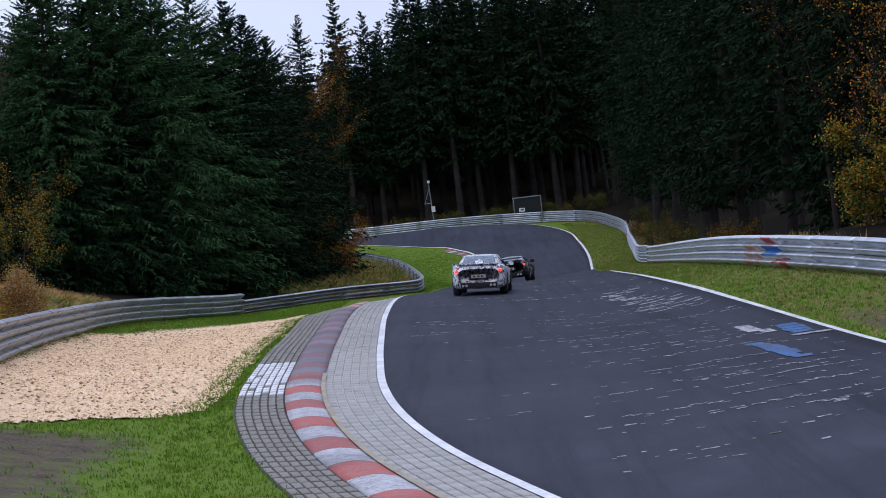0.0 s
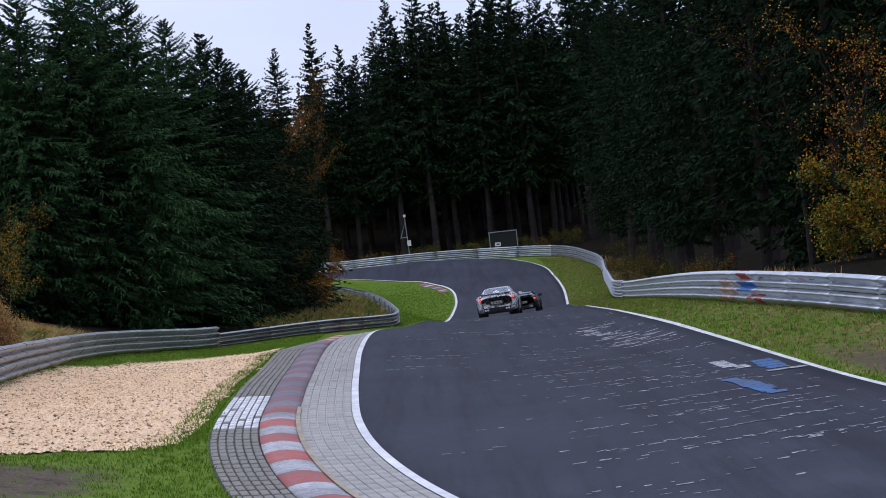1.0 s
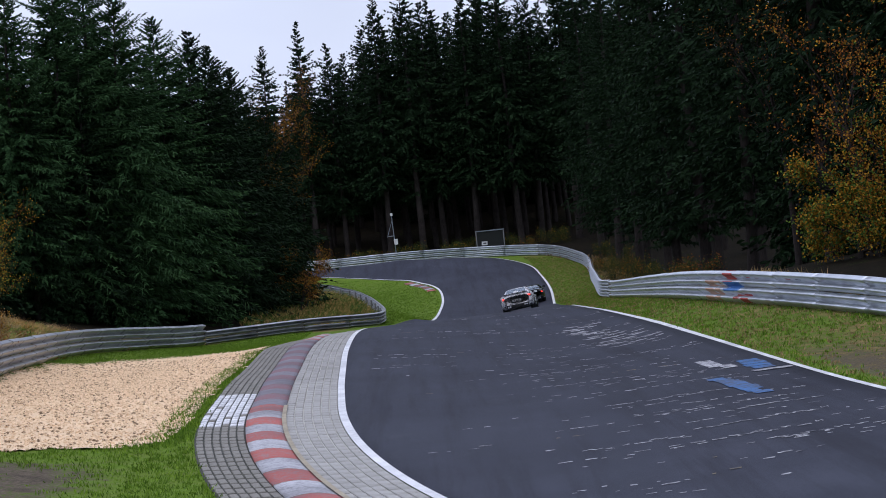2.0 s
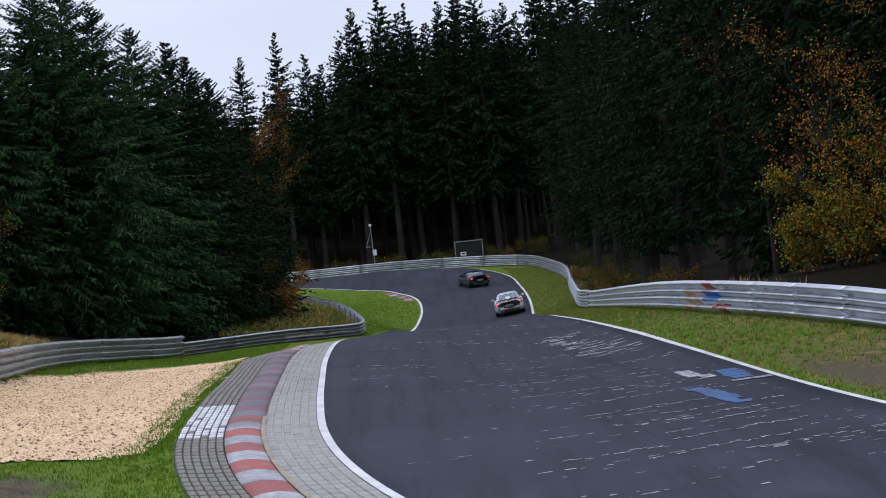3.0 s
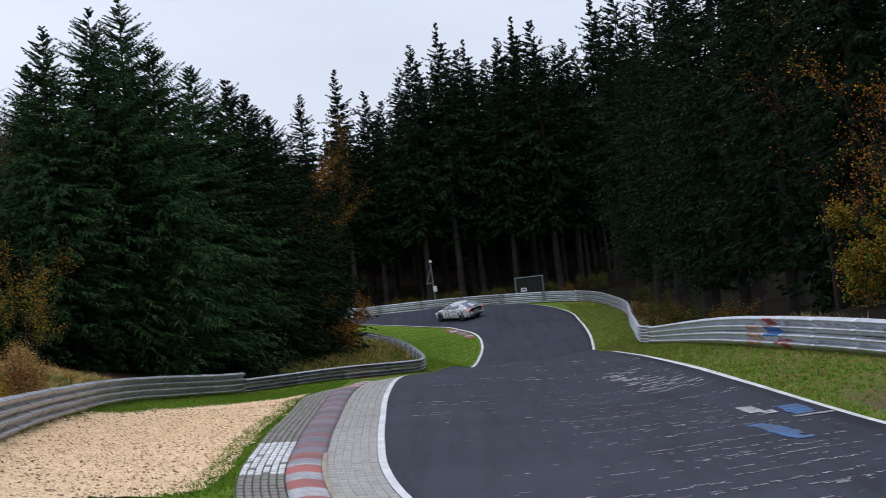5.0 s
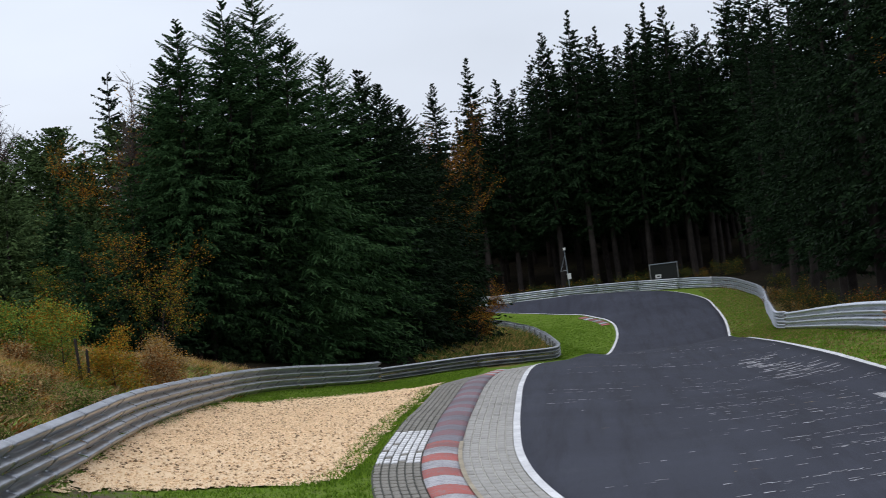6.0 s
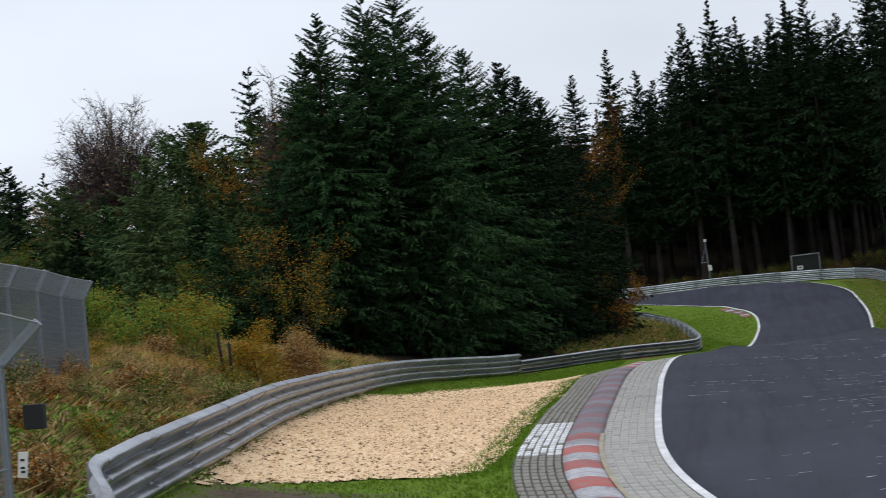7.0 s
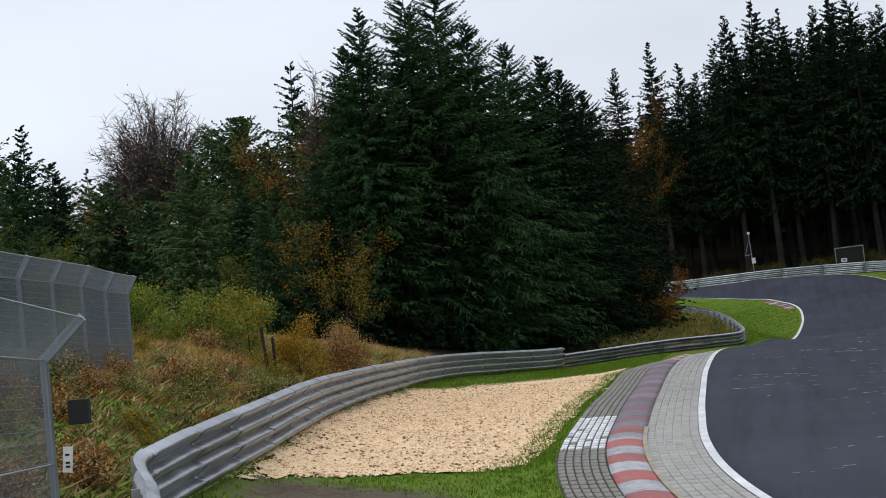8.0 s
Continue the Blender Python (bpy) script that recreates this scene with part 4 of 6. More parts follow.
# trees that close the gaps of the group, their tips in one falling line
for i, (x, y, top, r) in enumerate([(-17.6, 127, 15.8, 3.0), (-16.8, 129, 16.9, 3.8), (-15.6, 131, 16.0, 3.8), (-14.5, 133, 15.4, 3.8), (-13.3, 136, 14.7, 3.7), (-11.8, 139, 14.0, 3.6), (-10.5, 143, 13.2, 3.5), (-9.7, 147, 12.0, 3.2), (-8.7, 152, 9.9, 2.8), (-7.6, 155, 7.6, 2.3)]):
    grove(x, y, top, r, 140 + i, bare=0.02, rows=42, per=8, twigs=28, fine=0.75, mat=NEEDLES_LIGHT if i < 4 else NEEDLES_SHADED, label=GROUP_LABEL, wide=0.045, group="spruces inside the bend", power=0.4, ragged=0.35)

# the tall wood round the outside of the bend
FAR_LABEL = "tall dark spruce with a bare lower trunk in the wood"
KINDS = [spruce(25.0, 3.7, 0.26, 40, 8, 15, 60, NEEDLES_SHADED, FAR_LABEL, 0.095, group="spruces of the wood", power=0.5, ragged=0.35),
         spruce(25.0, 3.3, 0.30, 40, 8, 14, 61, NEEDLES_SHADED, FAR_LABEL, 0.095, group="spruces of the wood", power=0.6, ragged=0.4),
         spruce(25.0, 4.0, 0.22, 40, 8, 15, 62, NEEDLES_SHADED, FAR_LABEL, 0.095, group="spruces of the wood", power=0.42, ragged=0.35)]
WOOD = [(-13.6, 253, 21.9), (-9.5, 253, 24.3), (-6.5, 255, 22.1), (-2.2, 253, 26.9), (1.1, 252.6, 25.9), (3.4, 255, 26.0), (6.6, 252.8, 27.0), (8.8, 257, 25), (11.0, 252.5, 28.4), (13.2, 254.7, 26.5), (16.7, 251, 28.0),
        (19.2, 247, 31), (-17.5, 256, 20)]
used = set()


def wood_tree(x, y, top, k, tilt):
    z = height(x, y)
    sc = (top - z) / 25.0
    put(KINDS[k], x, y, len(used) + 1, tilt, sc, first=k not in used)
    used.add(k)


for i, (x, y, top) in enumerate(WOOD):
    wood_tree(x + 0.8, y, top + (3.2 if x > -6 else 1.6), i % 3, -1.0 - (i * 7 % 3))
rng_w = random.Random(8)
for row, (y0, x0, x1, gap) in enumerate([(262, -22, 22, 2.5), (270, -24, 26, 2.4), (280, -26, 30, 2.6), (292, -26, 34, 2.8)]):
    x = x0
    while x < x1:
        wood_tree(x + rng_w.uniform(-0.6, 0.6), y0 + rng_w.uniform(-2.5, 2.5), float(np.interp(x, [-26, -12, -4, 8], [15, 19.0, 25.0, 29])) + rng_w.uniform(-2.5, 1.5), rng_w.randrange(3), rng_w.uniform(-5, -1))
        x += gap
THICKET = spruce(13.0, 2.9, 0.02, 30, 8, 14, 66, NEEDLES_SHADED, "young dark spruce of the thicket deep in the wood", 0.09, group="thicket in the wood", power=0.55)
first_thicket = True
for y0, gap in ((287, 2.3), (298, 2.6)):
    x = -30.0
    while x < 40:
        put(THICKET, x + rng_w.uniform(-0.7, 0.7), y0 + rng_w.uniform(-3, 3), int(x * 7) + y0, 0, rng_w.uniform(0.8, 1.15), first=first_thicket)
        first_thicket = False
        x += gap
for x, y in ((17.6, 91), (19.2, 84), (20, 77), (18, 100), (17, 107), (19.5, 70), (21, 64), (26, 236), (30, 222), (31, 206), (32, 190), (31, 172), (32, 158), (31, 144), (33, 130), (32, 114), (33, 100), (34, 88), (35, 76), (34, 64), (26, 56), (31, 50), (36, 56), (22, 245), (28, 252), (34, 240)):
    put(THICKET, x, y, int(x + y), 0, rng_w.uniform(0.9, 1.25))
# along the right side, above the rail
SIDE = [spruce(26.0, 3.6, 0.10, 50, 8, 24, 70, NEEDLES_SHADED, "tall spruce with long hanging limbs above the guard rail", 0.055, group="spruces above the rail", power=0.42, fine=0.75),
        spruce(26.0, 3.2, 0.17, 50, 8, 24, 71, NEEDLES_SHADED, "tall spruce with long hanging limbs above the guard rail", 0.055, group="spruces above the rail", power=0.5, fine=0.75)]
side_used = set()
for i, (x, y) in enumerate([(18.5, 232), (17.5, 222), (18.4, 212), (17.2, 201), (18.3, 190), (16.8, 180), (18.0, 169), (16.6, 158), (16.0, 147), (17.2, 138), (15.4, 128), (16.9, 119), (15.2, 110), (17.6, 103), (16.2, 95), (19.0, 90), (18.4, 80),
                            (20.5, 73), (18.2, 68), (21.5, 62), (23, 55), (24, 225), (24, 205), (23.5, 185), (23, 165), (22.5, 148), (22.5, 132), (22, 117), (22.5, 104), (24.5, 92), (25.5, 80), (27, 100), (28, 85), (27.5, 70), (30, 60), (22, 86), (21, 98), (20.5, 58), (26, 65), (29.5, 75), (19.5, 50), (25, 48), (21, 232), (27, 215), (28, 195), (28, 175), (28, 155), (28, 140), (28, 122)]):
    k = i % 2
    put(SIDE[k], x, y, i + 1, rng_w.uniform(-4, 0), rng_w.uniform(0.92, 1.12), first=k not in side_used)
    side_used.add(k)


def limbs_of(h, spread, seed, depth=3, per=4, trunk=0.14, start=0.3, up=0.6):
    """A branching frame: tubes, and the tips where leaves sit."""
    rng = random.Random(seed)
    parts, tips = [], []

    def grow(p, d, length, r, level):
        k = 5
        pts, q, way = [tuple(p)], Vector(p), Vector(d)
        for i in range(k):
            way = (way + Vector((rng.uniform(-1, 1), rng.uniform(-1, 1), rng.uniform(-0.4, 0.8))) * 0.13).normalized()
            q = q + way * (length / k)
            pts.append(tuple(q))
        rad = [max(0.006, r * (1 - 0.75 * i / k)) for i in range(k + 1)]
        parts.append(tube(pts, rad, 6 if level == 0 else 4 if level == 1 else 3))
        if level >= depth:
            tips.extend(pts[1:])
            return
        n = per + (3 if level == 0 else 0)
        for j in range(n):
            f = start + (1 - start) * (j + rng.random()) / n if level == 0 else 0.3 + 0.7 * (j + rng.random()) / n
            i = min(k - 1, int(f * k))
            a = Vector(pts[i]).lerp(Vector(pts[i + 1]), f * k - i)
            az = rng.uniform(0, 2 * math.pi) if level == 0 else None
            if level == 0:
                nd = Vector((math.cos(az) * spread, math.sin(az) * spread, up))
            else:
                nd = way + Vector((rng.uniform(-1, 1), rng.uniform(-1, 1), rng.uniform(-0.3, 0.7))) * 0.9
            grow(a, nd.normalized(), length * (0.55 if level == 0 else 0.55) * rng.uniform(0.75, 1.2), rad[i] * 0.6, level + 1)
    grow((0, 0, -0.2), (0, 0, 1), h * 0.72, trunk, 0)
    return join(parts), tips


def broadleaf(name, h, spread, seed, mats, leaves, size, label, category="tree", group="", per=4, trunk=0.14, start=0.3, up=0.6, scatter=0.32, depth=3, bark=None):
    """A broadleaved tree or bush: limbs, and a crown of small leaves in loose clumps."""
    tree = thing(name, label, category, group=group)
    (v, f), tips = limbs_of(h, spread, seed, depth, per, trunk, start, up)
    link_mesh("trunk", mesh_from("trunk", v, f, bark or BARK, True), tree)
    rng = np.random.default_rng(seed)
    tips = np.array(tips)
    for k, (mat, share) in enumerate(mats):
        n = int(leaves * share)
        pick = tips[rng.integers(0, len(tips), n)] + rng.normal(0, scatter * 0.5, (n, 3))
        way = rng.normal(0, 1, (n, 3))
        way[:, 2] -= 0.35
        way = way / np.linalg.norm(way, axis=1)[:, None] * (size * rng.uniform(0.6, 1.4, n))[:, None]
        vv = blades(pick, way, size * 0.36, rng)
        link_mesh("foliage", fast_mesh("foliage", vv, quads(n), mat), tree)
    return tree


def bare_tree(h, wide, seed, n, label, leaves=()):
    """A leafless tree: limbs fanning from the trunk into a dome of fine twigs."""
    tree = thing("bare_tree", label, "tree", group="leafless trees")
    rng = np.random.default_rng(seed)
    fork = np.array([0, 0, h * 0.56])
    parts = [tube([(0, 0, -0.3), (0.05, 0, h * 0.22), (0, 0.05, h * 0.46)], [0.24, 0.2, 0.15], 8)]
    tips, ways = [], []
    for i in range(n):
        az, el = rng.uniform(0, 2 * math.pi), math.asin(rng.uniform(0.02, 1.0))
        d = np.array([math.cos(az) * math.cos(el), math.sin(az) * math.cos(el), math.sin(el)])
        reach = np.array([wide, wide, h * 0.44]) * rng.uniform(0.6, 1.0)
        end = fork + d * reach
        ctrl = fork + d * reach * 0.5 + rng.normal(0, 0.5, 3)
        u = np.linspace(0, 1, 8)[:, None]
        pts = (1 - u) ** 2 * (fork - [0, 0, rng.uniform(0, h * 0.1)]) + 2 * u * (1 - u) * ctrl + u * u * end
        parts.append(tube([tuple(p) for p in pts], [0.045 * (1 - 0.8 * f) for f in np.linspace(0, 1, 8)], 4))
        for k in range(34):
            f = rng.uniform(0.35, 1.0)
            q = np.array([np.interp(f, u[:, 0], pts[:, c]) for c in range(3)])
            w = d * 0.7 + rng.normal(0, 0.6, 3) + np.array([0, 0, 0.1])
            tips.append(q)
            ways.append(w / np.linalg.norm(w) * rng.uniform(0.3, 0.85))
    v, f = join(parts)
    link_mesh("trunk", mesh_from("trunk", v, f, TWIG, True), tree)
    tips, ways = np.array(tips), np.array(ways)
    side = tips + ways * rng.uniform(0.3, 0.8, (len(tips), 1))
    w2 = ways * 0.5 + rng.normal(0, 0.3, ways.shape)
    v = np.concatenate([blades(tips, ways, 0.024, rng, 0.15), blades(side, w2, 0.018, rng, 0.15)])
    link_mesh("twig_spray", fast_mesh("twig_spray", v, quads(len(v) // 4), TWIG), tree)["kind"] = "stuff"
    for mat, m in leaves:
        p = tips[rng.integers(0, len(tips), m)] + rng.normal(0, 0.4, (m, 3))
        w = rng.normal(0, 0.09, (m, 3))
        link_mesh("foliage", fast_mesh("foliage", blades(p, w, 0.04, rng), quads(m), mat), tree)
    return tree


def stand(tree, x, y, turn=0.0, tilt=0.0):
    tree.matrix_basis = pose(x, y, height(x, y) - 0.05, 0, tilt, turn)
    return tree


# autumn trees above the right rail
stand(broadleaf("beech", 8.6, 0.5, 3, [(LEAF_RUST, 0.6), (LEAF_GOLD, 0.4)], 1900, 0.10, "slender beech with thinning rusty leaves above the rail", group="autumn trees", per=5, start=0.1), 16.0, 86, 40)
stand(broadleaf("beech", 3.9, 0.9, 4, [(LEAF_GOLD, 0.5), (LEAF_GREEN, 0.5)], 5200, 0.10, "low beech turning yellow and green beside the wood", group="autumn trees", per=5, start=0.05, up=0.25, scatter=0.2), 15.1, 83, 10)
stand(broadleaf("beech", 4.6, 0.7, 8, [(LEAF_GOLD, 0.45), (LEAF_RUST, 0.2), (LEAF_GREEN, 0.35)], 3800, 0.10, "young beech with golden leaves close to the rail", group="autumn trees", per=5, start=0.05, up=0.4), 16.1, 81, 75)
stand(broadleaf("beech", 12.0, 0.4, 5, [(LEAF_RUST, 0.6), (LEAF_GOLD, 0.4)], 700, 0.075, "thin beech with rust brown leaves among the spruces", group="autumn trees", per=4, start=0.25), 15.2, 97, 70)
stand(broadleaf("beech", 9.0, 0.6, 6, [(LEAF_GOLD, 0.5), (LEAF_RUST, 0.3), (LEAF_GREEN, 0.2)], 4500, 0.075, "beech with golden and rust leaves beside the wood", group="autumn trees", per=4, start=0.1), 17.0, 73, 130)

for i, (x, y, h) in enumerate(((14.3, 84, 2.3), (15.3, 81, 2.5), (16.4, 78, 2.6))):
    stand(broadleaf("bush", h, 0.9, 110 + i, [(LEAF_GOLD, 0.5), (LEAF_GREEN, 0.5)], 3400, 0.09, "golden and green beech shoots behind the guard rail", "bush", "beech shoots behind the rail", per=5, trunk=0.03, start=0.05, depth=2, scatter=0.35), x, y, i * 70)

# bushes at the foot of the wood, mostly in shade-darkened leaves
BUSHY = broadleaf("bush", 2.0, 1.4, 12, [(LEAF_SHADED, 0.9), (LEAF_GOLD, 0.1)], 2200, 0.075, "low bush with yellowing leaves at the wood's edge", "bush", "bushes under the wood", per=4, trunk=0.03, start=0.05, depth=2, scatter=0.4)
BUSHR = broadleaf("bush", 1.7, 1.6, 13, [(LEAF_SHADED, 0.65), (LEAF_RUST, 0.35)], 2000, 0.075, "low brown bush at the wood's edge", "bush", "bushes under the wood", per=4, trunk=0.03, start=0.05, depth=2, scatter=0.4)
stand(BUSHY, 14.6, 176)
stand(BUSHR, 15.5, 200)
rng_b = random.Random(5)
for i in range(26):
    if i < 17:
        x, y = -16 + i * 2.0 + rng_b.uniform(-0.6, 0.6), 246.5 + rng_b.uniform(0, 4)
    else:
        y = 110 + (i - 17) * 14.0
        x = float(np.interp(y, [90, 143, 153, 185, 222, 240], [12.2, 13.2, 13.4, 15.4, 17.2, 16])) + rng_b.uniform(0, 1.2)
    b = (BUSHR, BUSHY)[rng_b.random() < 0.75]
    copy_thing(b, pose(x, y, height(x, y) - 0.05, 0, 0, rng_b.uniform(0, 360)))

# mixed wood behind the dry bank
BACK_LABEL = "dark green conifer in the mixed wood behind the bank"
for i, (x, y, top, r, mat) in enumerate([(-32.0, 156, 15.4, 2.9, NEEDLES_SHADED), (-27.5, 151, 18.3, 4.3, NEEDLES_SHADED), (-42.6, 144, 15.4, 3.2, NEEDLES_SHADED), (-28.4, 125, 11.6, 3.2, NEEDLES_PINE), (-23.5, 122, 9.4, 2.8, NEEDLES_PINE), (-37, 131, 11.4, 2.8, NEEDLES_SHADED),
                                         (-41.8, 155, 12.9, 2.2, NEEDLES_SHADED), (-31.0, 162, 13.7, 2.0, NEEDLES_SHADED), (-33.0, 128, 8.2, 2.6, NEEDLES_SHADED), (-40.0, 126, 8.8, 2.8, NEEDLES_PINE), (-44.0, 135, 9.5, 2.8, NEEDLES_SHADED), (-30.5, 118, 6.5, 2.4, NEEDLES_SHADED),
                                         (-25.6, 131, 10.6, 2.8, NEEDLES_PINE), (-35.5, 140, 9.2, 3.0, NEEDLES_SHADED), (-39.5, 141, 9.6, 2.8, NEEDLES_SHADED), (-21.3, 128, 11.2, 2.4, NEEDLES_SHADED), (-26.5, 115, 6.2, 2.2, NEEDLES_PINE), (-20.0, 116.5, 8.0, 2.2, NEEDLES_SHADED)]):
    grove(x, y, top, r, 90 + i, bare=0.03, rows=30, per=8, twigs=18, mat=mat, label=BACK_LABEL if mat == NEEDLES_SHADED else "olive green bushy conifer in the mixed wood behind the bank", wide=0.06, group="conifers behind the bank", power=0.6, ragged=0.35)
stand(bare_tree(16.4, 4.5, 31, 230, "leafless beech with a wide crown of fine twigs", [(WEED, 1500)]), -34.9, 146)
stand(bare_tree(13.2, 2.6, 32, 50, "pale leafless birch at the edge of the wood"), -46.3, 146)
stand(bare_tree(14.5, 1.4, 36, 34, "thin leafless birch behind the spruces", [(LEAF_GOLD, 700)]), -21.6, 126)
FILL = [(-46, 128, 8.5), (-44, 121, 7.0), (-40, 118, 6.4), (-38.5, 134, 9.6), (-36, 124, 7.2), (-33, 134, 9.8), (-31.5, 142, 11.0), (-29.5, 130, 8.8), (-28, 138, 11.2), (-26, 124, 8.4), (-24.5, 137, 11.6), (-23, 117, 6.2), (-33.5, 119, 5.8),
        (-21.5, 121, 9.0), (-37.5, 148, 10.5), (-45, 150, 11), (-48, 140, 10), (-42, 148, 10.6), (-50, 132, 9), (-29, 148, 12), (-24, 145, 12.5), (-20, 135, 12), (-47, 124, 7.5), (-38, 127, 8.8), (-34.5, 130, 9.6), (-31, 126, 8.6), (-27.5, 121, 7.6), (-41, 137, 10), (-45, 143, 10.5), (-36, 136, 10.4), (-29, 142, 11.5), (-26, 134, 11), (-22.5, 140, 12.4), (-33, 150, 11.5), (-39, 152, 11), (-49, 150, 11), (-20.5, 145, 13)]
rng_f = random.Random(3)
FILLERS = [spruce(13.0, 4.6, 0.02, 32, 9, 26, 67, NEEDLES_PINE, "bushy olive conifer in the mixed wood behind the bank", 0.05, group="conifers of the mixed wood", power=0.33, ragged=0.4),
           spruce(13.0, 4.0, 0.02, 32, 9, 26, 68, NEEDLES_LIGHT, "bushy green conifer in the mixed wood behind the bank", 0.05, group="conifers of the mixed wood", power=0.42, ragged=0.4)]
fill_used = []


def put_fill(m):
    k = len(fill_used) % 2
    if len(fill_used) < 2:
        FILLERS[k].matrix_basis = m
    else:
        copy_thing(FILLERS[k], m)
    fill_used.append(k)


for i, (x, y, top) in enumerate(FILL):
    z = height(x, y)
    m = Matrix.LocRotScale((x, y, z - 0.1), Euler((0, radians(rng_f.uniform(-4, 1)), i * 1.7)), Vector((1.0, 1.0, 1.0)) * ((top + (4.8 if x < -40 else 1.4 if x < -32 else 3.3 if x < -27 and y > 128 else 2.9) - z) / 13.0))
    put_fill(m)
for i, (x, y, h, sp, mats, n, label) in enumerate([
        (-22.4, 131, 12.0, 0.7, [(LEAF_RUST, 0.45), (LEAF_GOLD, 0.55)], 3000, "tree with rusty autumn leaves behind the bank"),
        (-20.4, 116, 6.0, 0.7, [(LEAF_GOLD, 0.75), (LEAF_GREEN, 0.25)], 800, "small tree with golden leaves hanging in tiers"),
        (-19.0, 113, 4.0, 0.8, [(LEAF_GREEN, 0.6), (LEAF_GOLD, 0.4)], 600, "small tree with yellow and green leaves"),
        (-33.8, 138, 9.0, 1.0, [(WEED, 0.5), (LEAF_RUST, 0.5)], 3200, "brown leaved tree below the bare crown"),
        (-38.2, 138, 7.0, 1.0, [(LEAF_RUST, 0.6), (LEAF_GREEN, 0.4)], 2400, "rusty leaved tree in the mixed wood"),
        (-30.2, 134, 9.0, 1.0, [(LEAF_RUST, 0.4), (LEAF_GREEN, 0.6)], 2600, "tree with fading green and rusty leaves"),
        (-24.8, 120, 5.0, 0.9, [(LEAF_GREEN, 0.8), (LEAF_GOLD, 0.2)], 1200, "fading green tree behind the bank"),
        (-8.6, 153.0, 12.0, 0.5, [(LEAF_RUST, 0.5), (LEAF_GOLD, 0.5)], 1500, "thin rusty tree growing through the spruces"),
        (-6.3, 146.5, 3.6, 1.0, [(LEAF_GOLD, 0.5), (LEAF_RUST, 0.5)], 700, "small orange leaved sapling beside the spruces"),
        (-35.0, 118, 6.0, 1.2, [(LEAF_GREEN, 0.8), (LEAF_GOLD, 0.2)], 2600, "fading green tree behind the fence"),
        (-43.0, 130, 7.5, 1.2, [(LEAF_GREEN, 0.8), (LEAF_GOLD, 0.2)], 2600, "fading green tree behind the fence")]):
    stand(broadleaf("autumn_tree", h, sp, 50 + i, mats, n * 5, 0.065, label, "tree", "autumn trees behind the bank", per=5, trunk=0.06, start=0.08), x, y, i * 50)
for i, (x, y, h, mats, label) in enumerate([
        (-17.4, 73, 1.9, [(LEAF_GREEN, 0.8), (LEAF_GOLD, 0.2)], "green bush on the bank"), (-15.2, 73, 2.2, [(LEAF_GREEN, 0.7), (LEAF_GOLD, 0.3)], "green and yellow bush on the bank"),
        (-13.9, 74, 1.8, [(LEAF_GOLD, 0.8), (LEAF_GREEN, 0.2)], "yellow bush on the bank"), (-13.2, 78, 1.7, [(WEED, 0.6), (LEAF_RUST, 0.4)], "brown bush on the bank"),
        (-16.2, 76, 2.0, [(LEAF_GOLD, 0.5), (LEAF_GREEN, 0.5)], "yellow and green bush on the bank"), (-18.6, 75, 1.8, [(LEAF_GREEN, 0.9), (LEAF_GOLD, 0.1)], "green bush on the bank"),
        (-14.4, 84, 1.7, [(LEAF_GOLD, 0.3), (WEED, 0.7)], "brown bush on the bank"), (-19.8, 70, 1.6, [(LEAF_GREEN, 0.7), (WEED, 0.3)], "green bush beside the fence")]):
    stand(broadleaf("bush", h * 1.05, 1.3, 70 + i, [(LEAF_BRIGHT if m is LEAF_GREEN else m, w) for m, w in mats], 7500, 0.055, label, "bush", "bushes on the bank", per=4, trunk=0.025, start=0.05, depth=2, scatter=0.35), x, y, i * 40)


# low growth in clumps over the bank
CLUMPS = [broadleaf("bramble", 0.95, 1.5, 101, [(LEAF_GREEN, 0.55), (WEED, 0.45)], 2600, 0.05, "low clump of fading green brambles on the bank", "bush", "brambles on the bank", per=4, trunk=0.012, start=0.05, depth=2, scatter=0.25),
          broadleaf("bramble", 0.85, 1.5, 102, [(WEED, 0.6), (LEAF_RUST, 0.4)], 2200, 0.05, "low clump of withered brown brambles on the bank", "bush", "brambles on the bank", per=4, trunk=0.012, start=0.05, depth=2, scatter=0.25),
          broadleaf("bramble", 1.1, 1.3, 103, [(LEAF_GOLD, 0.45), (LEAF_GREEN, 0.55)], 2200, 0.05, "clump of yellowing shoots on the bank", "bush", "brambles on the bank", per=4, trunk=0.012, start=0.05, depth=2, scatter=0.25)]
rng_c = random.Random(21)
for i in range(66):
    y = 31 + 46 * rng_c.random()
    x = float(np.interp(y, [p[1] for p in RAIL_LEFT], [p[0] for p in RAIL_LEFT])) - 0.9 - rng_c.random() * (4.0 + 0.05 * y)
    k = i if i < 3 else rng_c.choice((0, 0, 1, 1, 1, 2))
    m = Matrix.LocRotScale((x, y, height(x, y) - 0.06), Euler((0, 0, rng_c.uniform(0, 6.28))), Vector((1, 1, 1)) * rng_c.uniform(0.6, 1.2))
    if i < 3:
        CLUMPS[k].matrix_basis = m
    else:
        copy_thing(CLUMPS[k], m)


